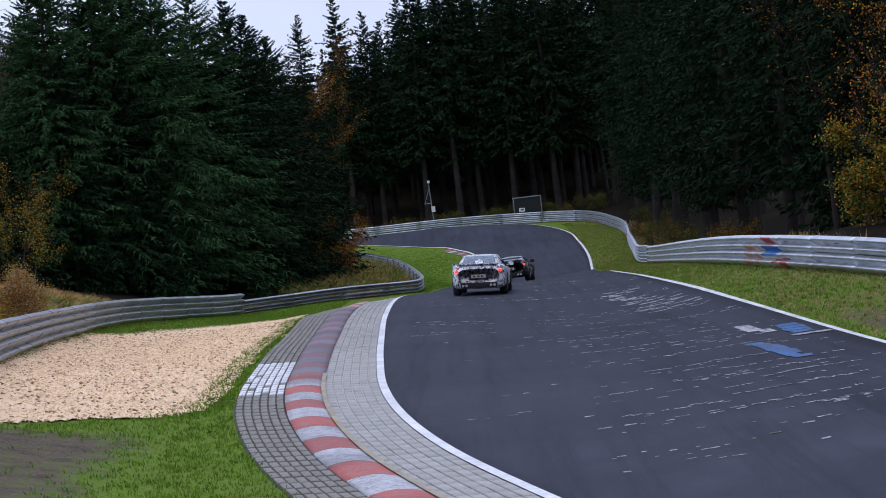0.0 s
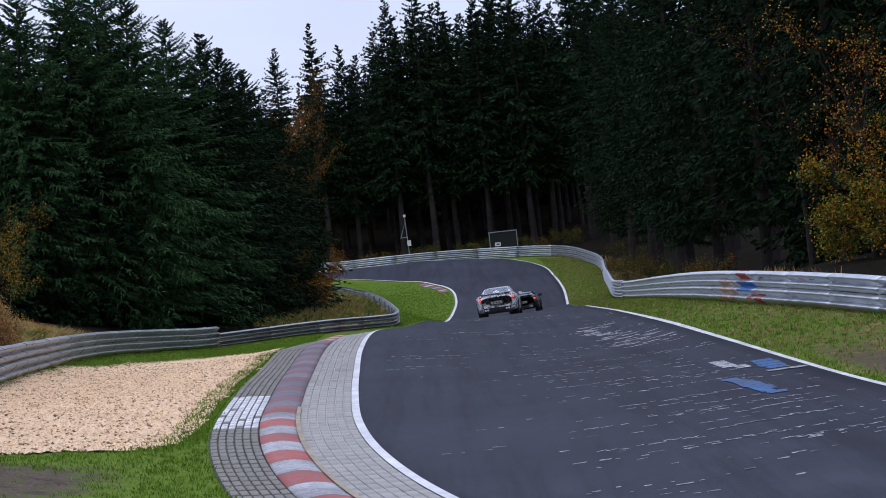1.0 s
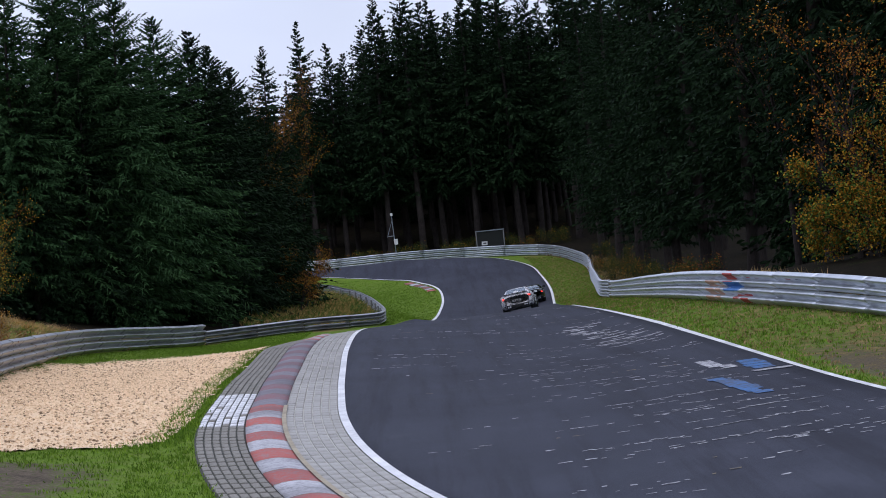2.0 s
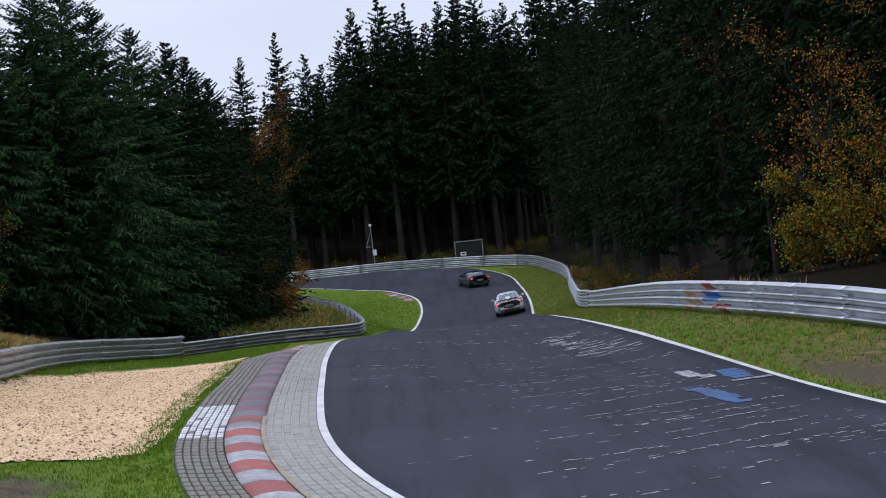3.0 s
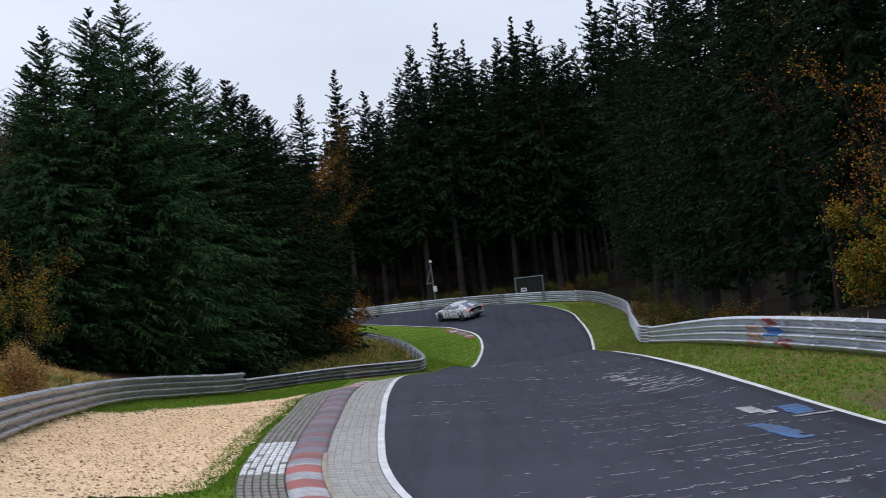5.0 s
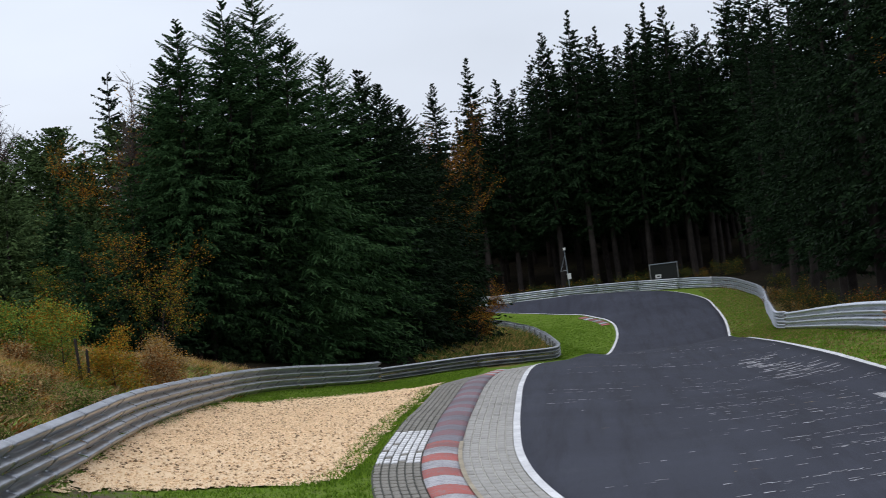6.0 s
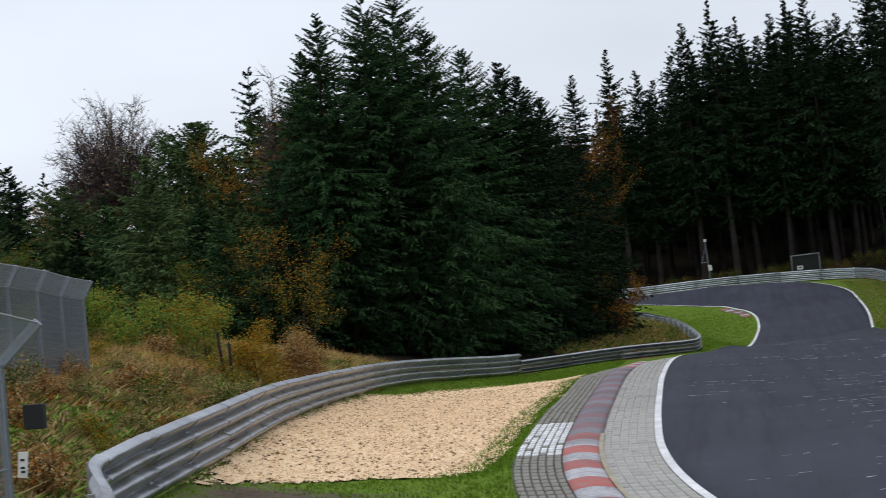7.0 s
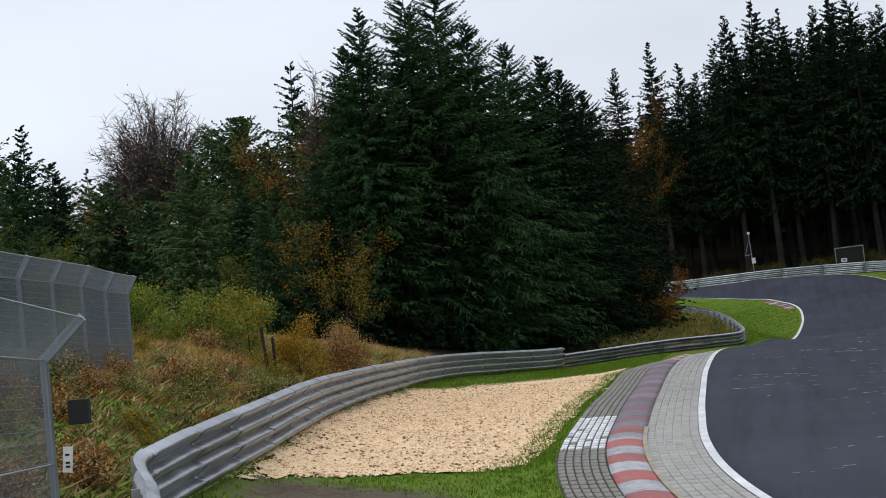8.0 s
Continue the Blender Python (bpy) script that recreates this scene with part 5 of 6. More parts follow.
# ---- grass ----
def tufts(name, spots, tall, wide, mat, label, seed, spread=0.35, per=5):
    rng = np.random.default_rng(seed)
    z = lie(spots)
    base = np.repeat(np.column_stack([spots, z]), per, axis=0)
    n = len(base)
    base[:, :2] += rng.normal(0, 0.05, (n, 2))
    way = rng.normal(0, spread, (n, 3))
    way[:, 2] = 1
    way *= (tall * rng.uniform(0.5, 1.3, n) * np.repeat(rng.uniform(0.6, 1.3, len(spots)), per))[:, None]
    v = blades(base, way, wide * rng.uniform(0.7, 1.4, n), rng, 0.3)
    return tagged(new(name, fast_mesh(name, v, quads(n), mat)), label, "grass", kind="stuff")


def build_grass():
    rng = np.random.default_rng(9)
    lx = lambda y: np.interp(y, [p[1] for p in RAIL_LEFT + RAIL_INNER[1:5]], [p[0] for p in RAIL_LEFT + RAIL_INNER[1:5]])
    ex = lambda y: np.interp(y, KERB_LINE[:, 1], offset(KERB_LINE, 3.05)[:, 0])
    s = rng.uniform((-14, 24), (-2, 130), (60000, 2))
    s = s[(s[:, 0] > lx(s[:, 1]) - 0.1) & (s[:, 0] < ex(s[:, 1]) - 0.02) & ~inside(GRAVEL_POLY, s)]
    earth = zone_weights(s)[:, 0]
    s = s[rng.random(len(s)) > earth * 1.35]
    tufts("verge_grass", s[:26000], 0.07, 0.009, GRASS, "short green grass between the apron, the gravel and the rail", 1)
    e = rng.uniform((-6.5, 44), (-4.2, 100), (6000, 2))
    d = near_line(even(np.array([(x, y, 0) for x, y in GRAVEL_POLY[9:15]]), 0.7), e)
    e = e[(d < 0.5) & (e[:, 0] < ex(e[:, 1]))]
    tufts("edge_grass", e[:2500], 0.10, 0.010, GRASS, "grass growing into the edge of the gravel", 2)
    rx = lambda y: np.interp(y, [p[1] for p in RAIL_RIGHT + RAIL_FAR[1:5]], [p[0] for p in RAIL_RIGHT + RAIL_FAR[1:5]])
    rl = lambda y: np.interp(y, [p[1] for p in ROAD_RIGHT[2:13]], [p[0] for p in ROAD_RIGHT[2:13]])
    s = rng.uniform((7.4, 38), (15.5, 235), (50000, 2))
    s = s[(s[:, 0] < rx(s[:, 1]) + 0.3) & (s[:, 0] > rl(s[:, 1]) + 0.2)]
    s = s[rng.random(len(s)) > zone_weights(s)[:, 0] * 1.15]
    tufts("verge_grass", s[:13000], 0.075, 0.012, GRASS, "short green grass on the verge below the right rail", 3)
    tufts("verge_weeds", s[13000:18000], 0.08, 0.012, WEED, "withered brown blades among the verge grass", 14)
    s = rng.uniform((-8, 136), (3, 222), (22000, 2))
    il = lambda y: np.interp(y, [p[1] for p in RAIL_INNER[3:9]], [p[0] for p in RAIL_INNER[3:9]])
    ll = lambda y: np.interp(y, LEFT[:, 1][:360], LEFT[:, 0][:360])
    s = s[(s[:, 0] > il(s[:, 1]) + 0.1) & (s[:, 0] < ll(s[:, 1]) - 0.2)]
    tufts("inner_grass", s[:9000], 0.06, 0.014, GRASS, "bright green grass inside the bend", 4)
    s = rng.uniform((-30, 26), (-8.3, 112), (110000, 2))
    s = s[(s[:, 0] < lx(s[:, 1]) - 0.25)]
    patch = np.array([noise.noise(Vector((x * 0.35, y * 0.2, 7))) for x, y in s])
    low = np.clip((s[:, 0] - lx(s[:, 1]) + 5.0) / 4.0, 0, 1)
    crest = (s[:, 1] > 50) & (s[:, 0] < lx(s[:, 1]) - 1.2)
    tufts("dry_grass", s[(patch > 0.0) & (crest | (rng.random(len(s)) < 0.08))][:14000], 0.26, 0.0045, DRY_GRASS, "dry golden grass along the crest of the bank", 5, 0.45, 7)
    tufts("brown_weeds", s[patch < 0.08][:14000], 0.15, 0.018, WEED, "brown withered weeds on the bank", 6, 1.1, 6)
    tufts("bank_green", s[rng.random(len(s)) < 0.35 + low * 0.5][:18000], 0.11, 0.024, LEAF_BRIGHT, "low green growth on the bank", 8, 1.2, 6)
    tufts("bank_gold", s[(patch > 0.12) & (rng.random(len(s)) < 0.35)][:5000], 0.14, 0.018, LEAF_GOLD, "yellow leaved shoots on the bank", 11, 0.9, 5)
    tufts("bank_rust", s[(patch < -0.12) & (rng.random(len(s)) < 0.35)][:7000], 0.13, 0.016, LEAF_RUST, "rust coloured shoots on the bank", 12, 0.9, 5)
    s = rng.uniform((-9, 134), (-1.6, 184), (9000, 2))
    s = s[s[:, 0] < il(s[:, 1]) - 0.2]
    tufts("dry_grass", s[:2400], 0.3, 0.016, DRY_GRASS, "dry grass inside the curved rail", 7, 0.5, 5)
    tufts("inner_weeds", s[2400:5600], 0.28, 0.022, LEAF_GREEN, "low green weeds inside the curved rail", 13, 0.9, 5)
    y = rng.uniform(50, 244, 9000)
    s = np.column_stack([rx(y) + 0.3 + rng.uniform(0, 2.2, len(y)), y])
    tufts("rail_weeds", s[:2200], 0.28, 0.02, WEED, "withered weeds behind the right rail", 10, 0.35, 5)


build_grass()


# ---- debris fences ----
def debris_fence(name, feet, high, kick, label, wire=0.0035, cell=(0.12, 0.2)):
    """Posts with an overhanging top, and wire mesh between them. feet: plan points with heights; kick: the overhang's way."""
    own = thing(name, label, "fence", feet[0])
    o = Vector(feet[0])
    kick = Vector(kick)

    def at(p, h):
        if h <= high:
            return Vector(p) + Vector((0, 0, h)) - o
        f = (h - high) / abs(kick.z)
        return Vector(p) + Vector((kick.x * f, kick.y * f, h)) - o

    top = high + abs(kick.z)
    for p in feet:
        bm = bmesh.new()
        for a, b in ((0, high), (high, top)):
            pa, pb = at(p, a), at(p, b)
            d = pb - pa
            m = Matrix.Translation((pa + pb) / 2) @ d.to_track_quat("Z", "Y").to_matrix().to_4x4()
            box_bm(bm, m, 0.07, 0.10, d.length + 0.03, 0.008)
        part("post", bm, FENCE_STEEL, own)
    for a, b in zip(feet, feet[1:]):
        length = (Vector(b) - Vector(a)).length
        n = max(2, int(length / cell[0]))
        parts = []
        for i in range(n + 1):
            p = Vector(a).lerp(Vector(b), i / n)
            parts.append(tube([tuple(at(p, h)) for h in (0.05, high, top)], [wire] * 3, 3))
        k = int(top / cell[1])
        for j in range(k + 1):
            h = 0.05 + (top - 0.05) * j / k
            sag = 0.01 * math.sin(j * 2.1)
            pts = [tuple(at(Vector(a).lerp(Vector(b), f), h) + Vector((0, 0, sag * math.sin(f * 3.14)))) for f in (0, 0.5, 1)]
            parts.append(tube(pts, [wire] * 3, 3))
        v, f = join(parts)
        link_mesh("wire_mesh", mesh_from("wire_mesh", v, f, MESH_WIRE), own)
        for h in (0.8, high, top):
            v, f = tube([tuple(at(a, h)), tuple(at(b, h))], [0.011, 0.011], 5)
            link_mesh("tension_wire", mesh_from("tension_wire", v, f, FENCE_STEEL), own)
    return own


NEAR_FENCE = debris_fence("debris_fence", [(-7.27, 24.7, 1.75), (-6.3, 18.4, 2.05), (-6.0, 15.2, 2.2)], 1.85, (0.42, 0.02, 0.40), "galvanised debris fence with an overhanging top beside the rail", 0.0022, (0.055, 0.11))
FAR_FENCE = debris_fence("debris_fence", [(-14.9, 57.9, 1.5), (-14.55, 54.6, 1.6), (-14.2, 51.4, 1.75), (-13.9, 48.2, 1.85), (-13.6, 45.0, 1.95), (-13.3, 41.8, 2.05), (-13.0, 38.6, 2.1), (-12.8, 35.4, 2.1)], 2.7, (0.22, 0.0, 0.4),
                         "older debris fence of grey wire mesh on top of the bank", 0.0045, (0.06, 0.12))


def fence_fittings():
    o = NEAR_FENCE.location
    bm = bmesh.new()
    box_bm(bm, Matrix.Translation(Vector((-6.95, 24.72, 3.06)) - o), 0.21, 0.12, 0.25, 0.01)
    part("signal_box", bm, BLACK_TRIM, NEAR_FENCE, "black box on the fence post")
    bm = bmesh.new()
    box_bm(bm, Matrix.Translation(Vector((-7.085, 24.62, 2.59)) - o) @ Matrix.Rotation(0.1, 4, "Y"), 0.10, 0.012, 0.26, 0.003)
    tag = part("tag", bm, SIGN_WHITE, NEAR_FENCE, "small white tag with black bars")
    for dz in (-0.07, -0.03, 0.05):
        bm = bmesh.new()
        box_bm(bm, Matrix.Translation(Vector((-7.085, 24.611, 2.59 + dz)) - o), 0.045, 0.004, 0.022)
        part("bar", bm, BLACK_TRIM, tag)


fence_fittings()


# ---- small things in the distance ----
def panel_frame():
    own = thing("panel_frame", "open frame behind the far rail, filled with a dark stand-in sheet", "board", (8.5, 247.1, height(8.5, 247.1)))
    for x in (-1.35, 1.35):
        bm = bmesh.new()
        cyl_bm(bm, Matrix.Translation((x, 0, 1.1)), 0.05, 0.05, 2.6, 8)
        part("post", bm, POST, own)
    bm = bmesh.new()
    box_bm(bm, Matrix.Translation((0, 0, 2.38)), 2.85, 0.09, 0.1, 0.01)
    part("top_bar", bm, FENCE_STEEL, own)
    # added sheet: the shaded wood behind the open frame is in its colour
    bm = bmesh.new()
    box_bm(bm, Matrix.Translation((0, 0.03, 1.35)), 2.6, 0.03, 1.9, 0.005)
    part("dark_sheet", bm, FRAME_DARK, own)
    own.rotation_euler = (0, radians(-2.5), 0)


panel_frame()


def marker_plate():
    own = thing("marker_plate", "small white plate on a stake above the rail", "sign", (7.7, 242.3, height(7.7, 242.3)))
    bm = bmesh.new()
    cyl_bm(bm, Matrix.Translation((0, 0, 0.6)), 0.025, 0.025, 1.4, 8)
    part("stake", bm, POST, own)
    bm = bmesh.new()
    box_bm(bm, Matrix.Translation((0, -0.04, 1.35)), 0.55, 0.02, 0.36, 0.005)
    part("plate", bm, SIGN_WHITE, own)
    bm = bmesh.new()
    box_bm(bm, Matrix.Translation((0.02, -0.055, 1.36)), 0.3, 0.006, 0.12)
    part("bar", bm, BLACK_TRIM, own, "dark illegible bar")


marker_plate()


def camera_mast():
    own = thing("signal_mast", "slim mast with a white box and braced arm", "mast", (-0.8, 246, height(-0.8, 246)))
    bm = bmesh.new()
    cyl_bm(bm, Matrix.Translation((0, 0, 2.4)), 0.05, 0.04, 5.2, 8)
    part("pole", bm, FENCE_STEEL, own)
    bm = bmesh.new()
    cyl_bm(bm, Matrix.Translation((-0.3, 0, 3.6)) @ Matrix.Rotation(radians(22), 4, "Y"), 0.025, 0.025, 1.9, 6)
    part("brace", bm, FENCE_STEEL, own)
    bm = bmesh.new()
    cyl_bm(bm, Matrix.Translation((-0.3, 0, 2.8)) @ Matrix.Rotation(radians(90), 4, "Y"), 0.025, 0.025, 0.7, 6)
    part("arm", bm, FENCE_STEEL, own)
    bm = bmesh.new()
    box_bm(bm, Matrix.Translation((0.12, -0.1, 2.2)), 0.36, 0.25, 0.55, 0.02)
    part("white_box", bm, SIGN_WHITE, own)
    bm = bmesh.new()
    box_bm(bm, Matrix.Translation((0, -0.08, 4.9)), 0.25, 0.2, 0.25, 0.02)
    part("head", bm, SIGN_WHITE, own)
    own.rotation_euler = (0, radians(-4), 0)


camera_mast()


def stakes():
    for i, (x, y, h) in enumerate(((-14.2, 70.5, 1.35), (-14.05, 70.9, 1.1))):
        own = thing("wooden_stake", "grey weathered wooden stake among the bushes", "stake", (x, y, height(x, y)), "stakes on the bank")
        bm = bmesh.new()
        cyl_bm(bm, Matrix.Translation((0, 0, h / 2 - 0.1)), 0.05, 0.045, h + 0.2, 7)
        part("shaft", bm, BARK, own)
        bm = bmesh.new()
        cyl_bm(bm, Matrix.Translation((0, 0, h + 0.03)), 0.045, 0.01, 0.07, 7)
        part("point", bm, BARK, own)
        own.rotation_euler = (0, radians(-5 + i * 3), 0)


stakes()


# ---- cars ----
def loft(sections, seg):
    """Closed rings joined along a line; each section: y, then (half width, low, high, squareness)."""
    verts, faces = [], []
    for y, w, lo, hi, sq in sections:
        for k in range(seg):
            t = 2 * math.pi * k / seg
            c, s = math.cos(t), math.sin(t)
            x = w * math.copysign(abs(c) ** sq, c)
            z = (lo + hi) / 2 + (hi - lo) / 2 * math.copysign(abs(s) ** sq, s)
            verts.append((x, y, z))
    n = len(sections)
    for i in range(n - 1):
        for k in range(seg):
            faces.append((i * seg + k, i * seg + (k + 1) % seg, (i + 1) * seg + (k + 1) % seg, (i + 1) * seg + k))
    faces.append(tuple(range(seg)))
    faces.append(tuple(range((n - 1) * seg, n * seg))[::-1])
    return verts, faces


def cabin(stations, inset):
    """A tapered greenhouse: at each station y, the belt half width, belt height, roof half width, roof height."""
    verts, faces = [], []
    for y, bw, bz, rw, rz in stations:
        ring = [(-bw, bz), (-(bw + rw) / 2 - 0.015, (bz + rz) / 2), (-rw, rz - 0.03), (-rw * 0.8, rz), (0, rz + 0.015), (rw * 0.8, rz), (rw, rz - 0.03), ((bw + rw) / 2 + 0.015, (bz + rz) / 2), (bw, bz)]
        verts.extend((x, y, z) for x, z in ring)
    m = 9
    for i in range(len(stations) - 1):
        for k in range(m - 1):
            faces.append((i * m + k, (i + 1) * m + k, (i + 1) * m + k + 1, i * m + k + 1))
    return verts, faces


def car(name, label, body_mat, roof_mat, glass, lamp, low, wing, plate):
    """A two-door coupe whose nose points along +y; the origin is on the road between the wheels."""
    own = thing(name, label, "car")
    h = 1.28 - low
    v, f = loft([(-2.2, 0.70, 0.40, 0.86, 0.5), (-2.17, 0.80, 0.30, 0.93, 0.42), (-2.05, 0.89, 0.22, 0.99, 0.36), (-1.6, 0.935, 0.20, 1.0 - low * 0.5, 0.34), (-1.2, 0.945, 0.19, 0.98 - low * 0.5, 0.34), (-0.6, 0.90, 0.18, 0.93 - low * 0.5, 0.32),
                 (0.4, 0.89, 0.18, 0.90 - low * 0.5, 0.32), (1.1, 0.92, 0.18, 0.87 - low * 0.6, 0.34), (1.6, 0.90, 0.19, 0.80 - low * 0.6, 0.36), (2.0, 0.80, 0.20, 0.68 - low * 0.5, 0.42), (2.2, 0.60, 0.25, 0.55 - low * 0.4, 0.55)], 32)
    body = link_mesh("body", mesh_from("body", v, f, body_mat, True), own)
    v, f = cabin([(-1.95, 0.66, 0.93 - low * 0.4, 0.62, 0.97 - low * 0.4), (-1.5, 0.74, 0.93 - low * 0.4, 0.60, 1.10 - low * 0.8), (-0.95, 0.79, 0.92 - low * 0.4, 0.585, h - 0.04), (-0.4, 0.80, 0.91 - low * 0.4, 0.58, h), (0.1, 0.80, 0.90 - low * 0.4, 0.575, h - 0.01),
                  (0.45, 0.79, 0.89 - low * 0.4, 0.56, h - 0.09), (1.2, 0.74, 0.84 - low * 0.5, 0.70, 0.86 - low * 0.5)], 0)
    link_mesh("cabin", mesh_from("cabin", v, f, roof_mat, True), own)

    def pane(pts, nm, lbl):
        bm = bmesh.new()
        vs = [bm.verts.new(p) for p in pts]
        bm.faces.new(vs)
        bmesh.ops.solidify(bm, geom=bm.faces[:], thickness=0.012)
        return part(nm, bm, glass, own, lbl)

    belt = 0.95 - low * 0.4
    pane([(-0.60, -1.90, belt + 0.045), (0.60, -1.90, belt + 0.045), (0.50, -1.02, h - 0.03), (-0.50, -1.02, h - 0.03)], "rear_window", "sloping tinted rear window")
    for sx in (-1, 1):
        pane([(sx * 0.805, -1.0, belt + 0.02), (sx * 0.815, 0.75, belt - 0.02), (sx * 0.635, 0.25, h - 0.11), (sx * 0.625, -0.9, h - 0.10)], "side_window", "tinted side window")
    pane([(-0.70, 1.12, belt - 0.03), (0.70, 1.12, belt - 0.03), (0.56, 0.5, h - 0.06), (-0.56, 0.5, h - 0.06)], "windscreen", "tinted windscreen")
    for sx in (-1, 1):
        bm = bmesh.new()
        box_bm(bm, Matrix.Translation((sx * 0.66, -2.14, 0.80 - low * 0.3)) @ Matrix.Rotation(sx * radians(-14), 4, "Z") @ Matrix.Rotation(sx * radians(8), 4, "Y"), 0.30, 0.09, 0.085, 0.025)
        part("tail_lamp", bm, lamp, own, "lit red tail lamp")
        bm = bmesh.new()
        box_bm(bm, Matrix.Translation((sx * 0.98, 0.55, 0.93 - low * 0.4)), 0.20, 0.11, 0.13, 0.03)
        box_bm(bm, Matrix.Translation((sx * 0.88, 0.58, 0.89 - low * 0.4)), 0.12, 0.05, 0.04, 0.01)
        part("mirror", bm, BLACK_TRIM if roof_mat != CAMO else CAMO, own)
        bm = bmesh.new()
        box_bm(bm, Matrix.Translation((sx * 0.6, 2.05, 0.58 - low * 0.5)), 0.32, 0.2, 0.12, 0.04)
        part("headlamp", bm, SIGN_WHITE, own)
        for k in (0, 1):
            bm = bmesh.new()
            cyl_bm(bm, Matrix.Translation((sx * (0.42 + k * 0.12), -2.19, 0.33)) @ Matrix.Rotation(radians(90), 4, "X"), 0.045, 0.045, 0.16, 12)
            part("exhaust_pipe", bm, CHROME, own)
    bm = bmesh.new()
    box_bm(bm, Matrix.Translation((0, -2.16, 0.34)), 1.25, 0.12, 0.17, 0.03)
    diffuser = part("diffuser", bm, BLACK_TRIM, own)
    for x in (-0.25, 0.0, 0.25):
        bm = bmesh.new()
        box_bm(bm, Matrix.Translation((x, -2.21, 0.30)), 0.02, 0.10, 0.14)
        part("fin", bm, BLACK_TRIM, diffuser)
    bm = bmesh.new()
    box_bm(bm, Matrix.Translation((0, -2.215, 0.62 - low * 0.2)), 0.66, 0.03, 0.16, 0.01)
    part("plate_recess", bm, BLACK_TRIM, own)
    bm = bmesh.new()
    box_bm(bm, Matrix.Translation((0, -2.236, 0.62 - low * 0.2)), 0.50, 0.012, 0.11, 0.004)
    pl = part("plate", bm, plate, own, "pale plate with plain dark bars")
    for x in (-0.14, 0.0, 0.13):
        bm = bmesh.new()
        box_bm(bm, Matrix.Translation((x, -2.244, 0.62 - low * 0.2)), 0.08, 0.004, 0.06)
        part("bar", bm, BLACK_TRIM, pl)
    bm = bmesh.new()
    box_bm(bm, Matrix.Translation((0, -2.1, 1.0 - low * 0.35 + wing)) @ Matrix.Rotation(radians(-10), 4, "X"), 1.35, 0.22, 0.03, 0.012)
    if wing > 0.05:
        for sx in (-0.45, 0.45):
            box_bm(bm, Matrix.Translation((sx, -2.06, 0.97 - low * 0.35 + wing / 2)), 0.03, 0.12, wing)
    part("spoiler", bm, body_mat, own, "rear spoiler lip")
    wheels = []
    for sx in (-1, 1):
        for y in (-1.3, 1.35):
            hub = thing("wheel", "", "")
            hub.parent = own
            hub.location = (sx * 0.80, y, 0.33)
            bm = bmesh.new()
            cyl_bm(bm, Matrix.Rotation(radians(90), 4, "Y"), 0.33, 0.33, 0.27, 28)
            bmesh.ops.bevel(bm, geom=[e for e in bm.edges if abs(abs(e.verts[0].co.x) - 0.135) < 0.01 and abs(e.verts[0].co.x - e.verts[1].co.x) < 0.01], offset=0.03, segments=2, affect="EDGES")
            part("tyre", bm, TYRE, hub, smooth=True)
            bm = bmesh.new()
            cyl_bm(bm, Matrix.Translation((sx * 0.125, 0, 0)) @ Matrix.Rotation(radians(90), 4, "Y"), 0.235, 0.22, 0.03, 24)
            for k in range(5):
                m = Matrix.Rotation(2 * math.pi * k / 5, 4, "X") @ Matrix.Translation((sx * 0.143, 0, 0.12))
                box_bm(bm, m, 0.02, 0.05, 0.2, 0.008)
            part("rim", bm, RIM, hub)
            wheels.append((hub, sx, y))
    for sx in (-1, 1):
        for y in (-1.3, 1.35):
            v, f = [], []
            k = 14
            for i in range(k + 1):
                t = math.pi * i / k
                for r, x in ((0.36, 0.955), (0.41, 0.93)):
                    v.append((sx * x, y + r * math.cos(t), 0.34 + r * math.sin(t)))
            for i in range(k):
                f.append((i * 2, i * 2 + 1, i * 2 + 3, i * 2 + 2))
            link_mesh("wheel_arch", mesh_from("wheel_arch", v, f, BLACK_TRIM, True), own)
    return own, wheels


CAR_A, WHEELS_A = car("camouflaged_coupe", "prototype coupe wrapped in black and white camouflage foil, brake lamps lit", CAMO, CAMO, GLASS_SKY, LAMP_RED, 0.0, 0.0, PLATE)
CAR_B, WHEELS_B = car("dark_coupe", "low dark grey sports coupe with lit tail lamps", DARK_PAINT, DARK_PAINT, GLASS_SKY, LAMP_RED, 0.1, 0.1, PLATE)

CAR_A.scale = (1.13, 1.05, 1.2)
CAR_B.scale = (0.95, 0.95, 1.03)

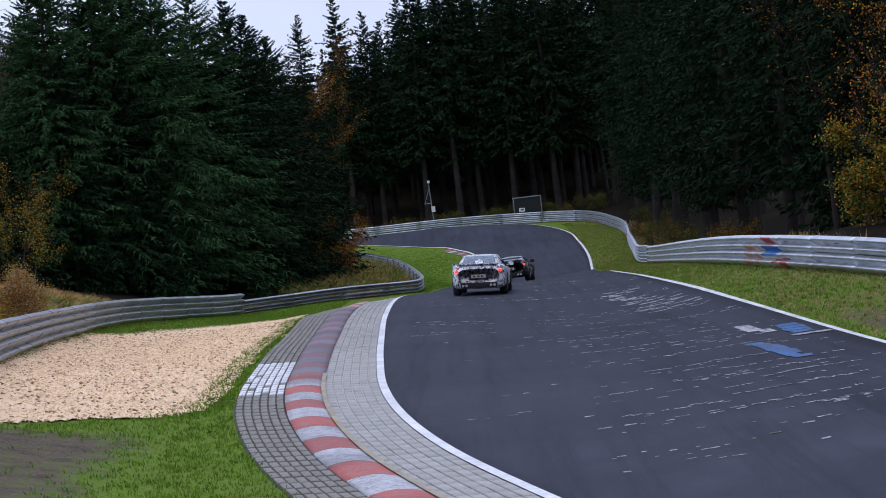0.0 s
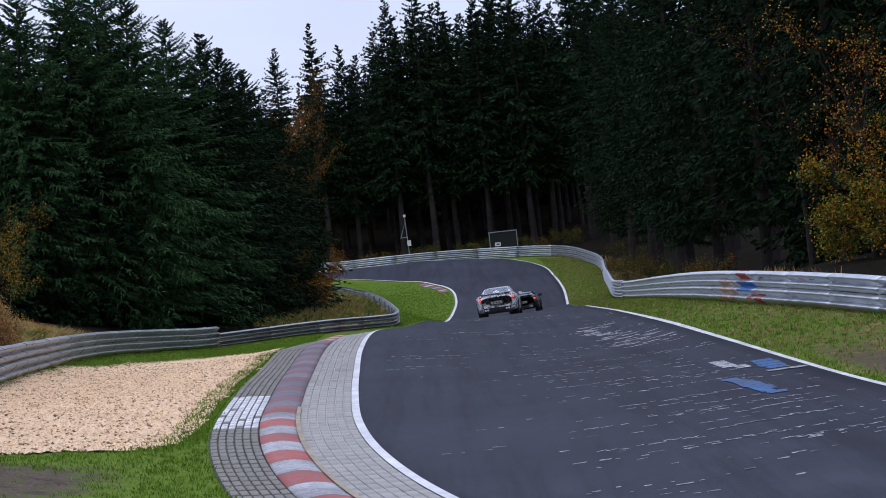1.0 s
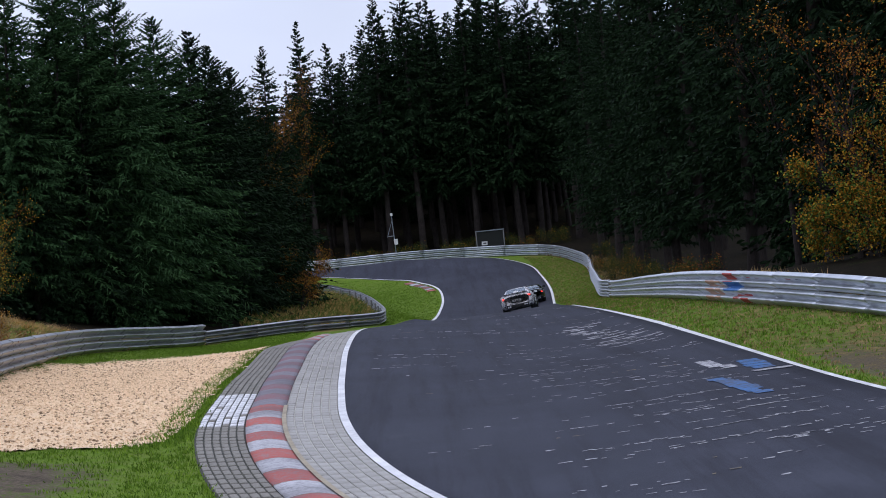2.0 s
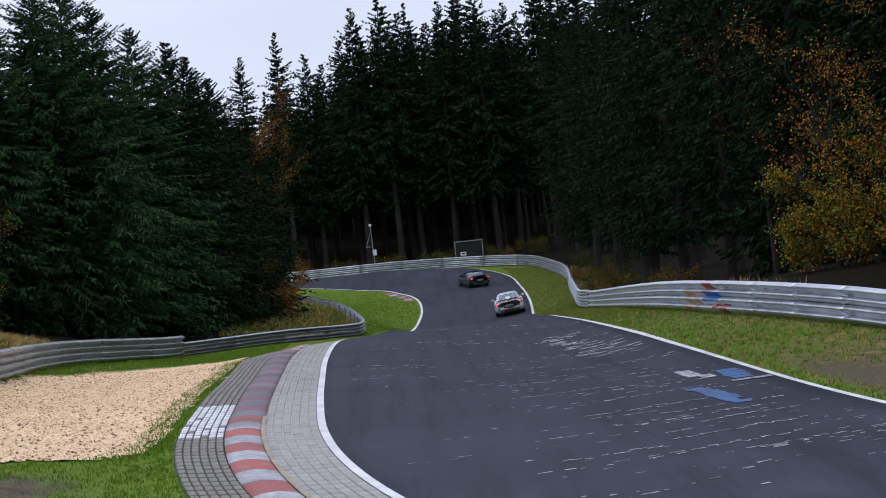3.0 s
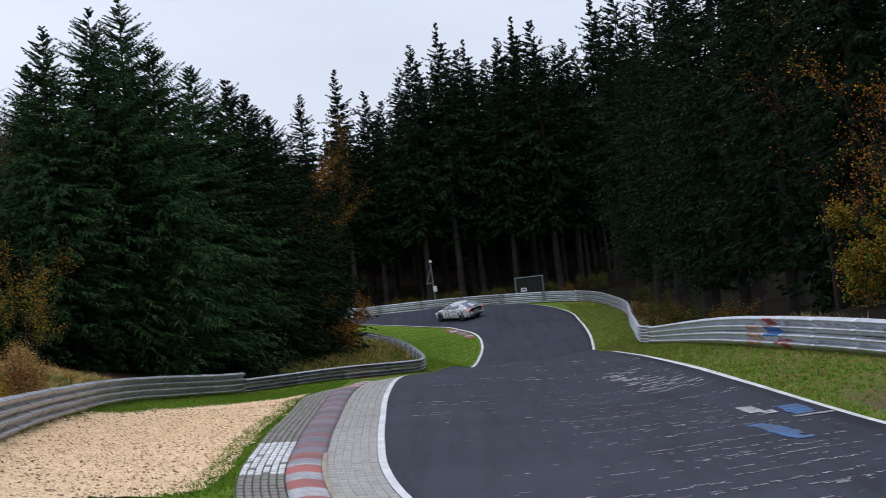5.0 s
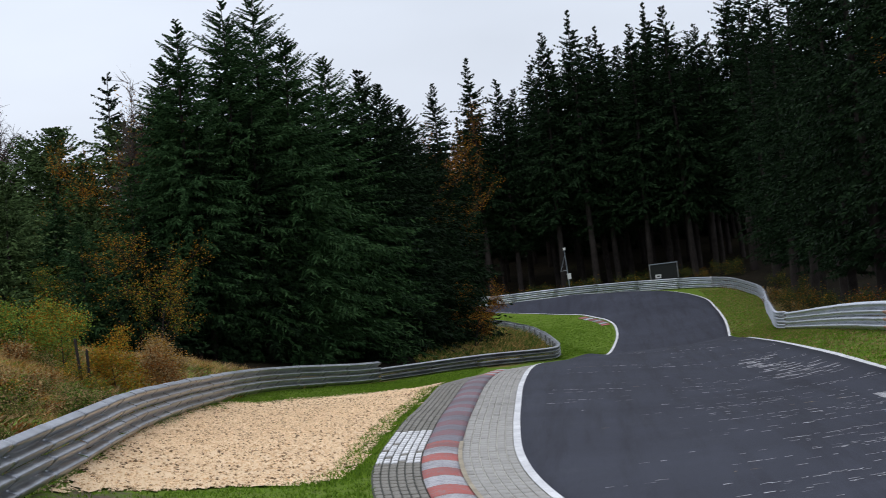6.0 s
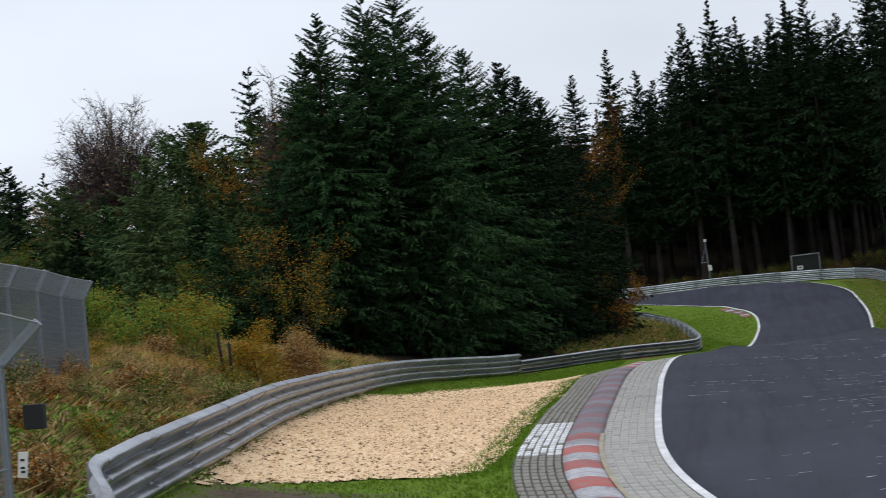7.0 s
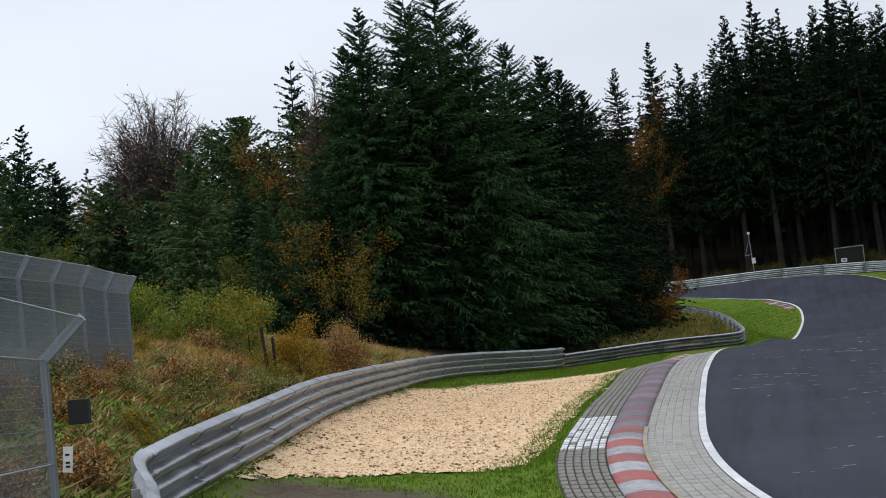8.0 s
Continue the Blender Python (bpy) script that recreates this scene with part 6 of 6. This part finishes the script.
# seconds, then plan place
WAY_A = [(0.0, 1.4, 99.5), (0.5, 2.68, 115.0), (1.0, 4.1, 131.0), (1.5, 5.68, 148.0), (2.25, 7.9, 168.0), (3.0, 8.95, 182.0), (3.5, 9.0, 192.5), (4.0, 8.0, 205.0), (4.5, 5.6, 215.0), (5.0, 1.3, 222.8), (5.3, -2.2, 225.6), (5.5, -5.0, 226.8), (6.0, -12.0, 229.0),
         (6.5, -18.5, 230.5), (7.0, -24.5, 231.6), (8.0, -36.0, 233.5)]
WAY_B = [(0.0, 3.15, 118.0), (0.5, 4.7, 132.5), (1.0, 6.05, 146.0), (1.5, 7.7, 163.0), (2.25, 9.3, 191.0), (3.0, 7.4, 210.5), (3.5, 3.7, 219.0), (4.0, -2.6, 225.6), (4.5, -10.0, 228.6), (5.0, -17.5, 230.4), (6.0, -31.0, 233.0), (7.0, -44.0, 235.0), (8.0, -56.0, 237.0)]


def drive(own, wheels, way):
    t = np.array([w[0] for w in way])
    xy = np.array([w[1:] for w in way])
    fine = np.linspace(0, 8, 33)
    p = spline([(a, b, c) for a, (b, c) in zip(t * 8, xy)], 0.2)
    px, py = np.interp(fine * 8, p[:, 0], p[:, 1]), np.interp(fine * 8, p[:, 0], p[:, 2])
    hx, hy = np.gradient(px), np.gradient(py)
    rows, rolled = [], 0.0
    spins = []
    for i, s in enumerate(fine):
        d = np.array([hx[i], hy[i]]) / (math.hypot(hx[i], hy[i]) + 1e-9)
        n = np.array([d[1], -d[0]])
        c = np.array([px[i], py[i]])
        z = lie([c + d * 1.3, c - d * 1.3, c + n * 0.8, c - n * 0.8])
        f = Vector((d[0] * 2.6, d[1] * 2.6, z[0] - z[1])).normalized()
        r = Vector((n[0] * 1.6, n[1] * 1.6, z[2] - z[3])).normalized()
        u = r.cross(f).normalized()
        r = f.cross(u)
        m = Matrix((r, f, u)).transposed().to_4x4()
        m.translation = (c[0], c[1], float(np.mean(z)) + 0.036)
        rows.append((float(s), m))
        if i:
            rolled += math.hypot(px[i] - px[i - 1], py[i] - py[i - 1])
        spins.append(rolled)
    walk(own, rows)
    for hub, sx, y in wheels:
        turn = 0.0
        wheel_rows = []
        for i, (s, _) in enumerate(rows):
            turn = -85.0 * i
            wheel_rows.append((s, pose(sx * 0.80, y, 0.33, turn, 0, 0)))
        walk(hub, wheel_rows)


def motions():
    drive(CAR_A, WHEELS_A, WAY_A)
    drive(CAR_B, WHEELS_B, WAY_B)


motions()
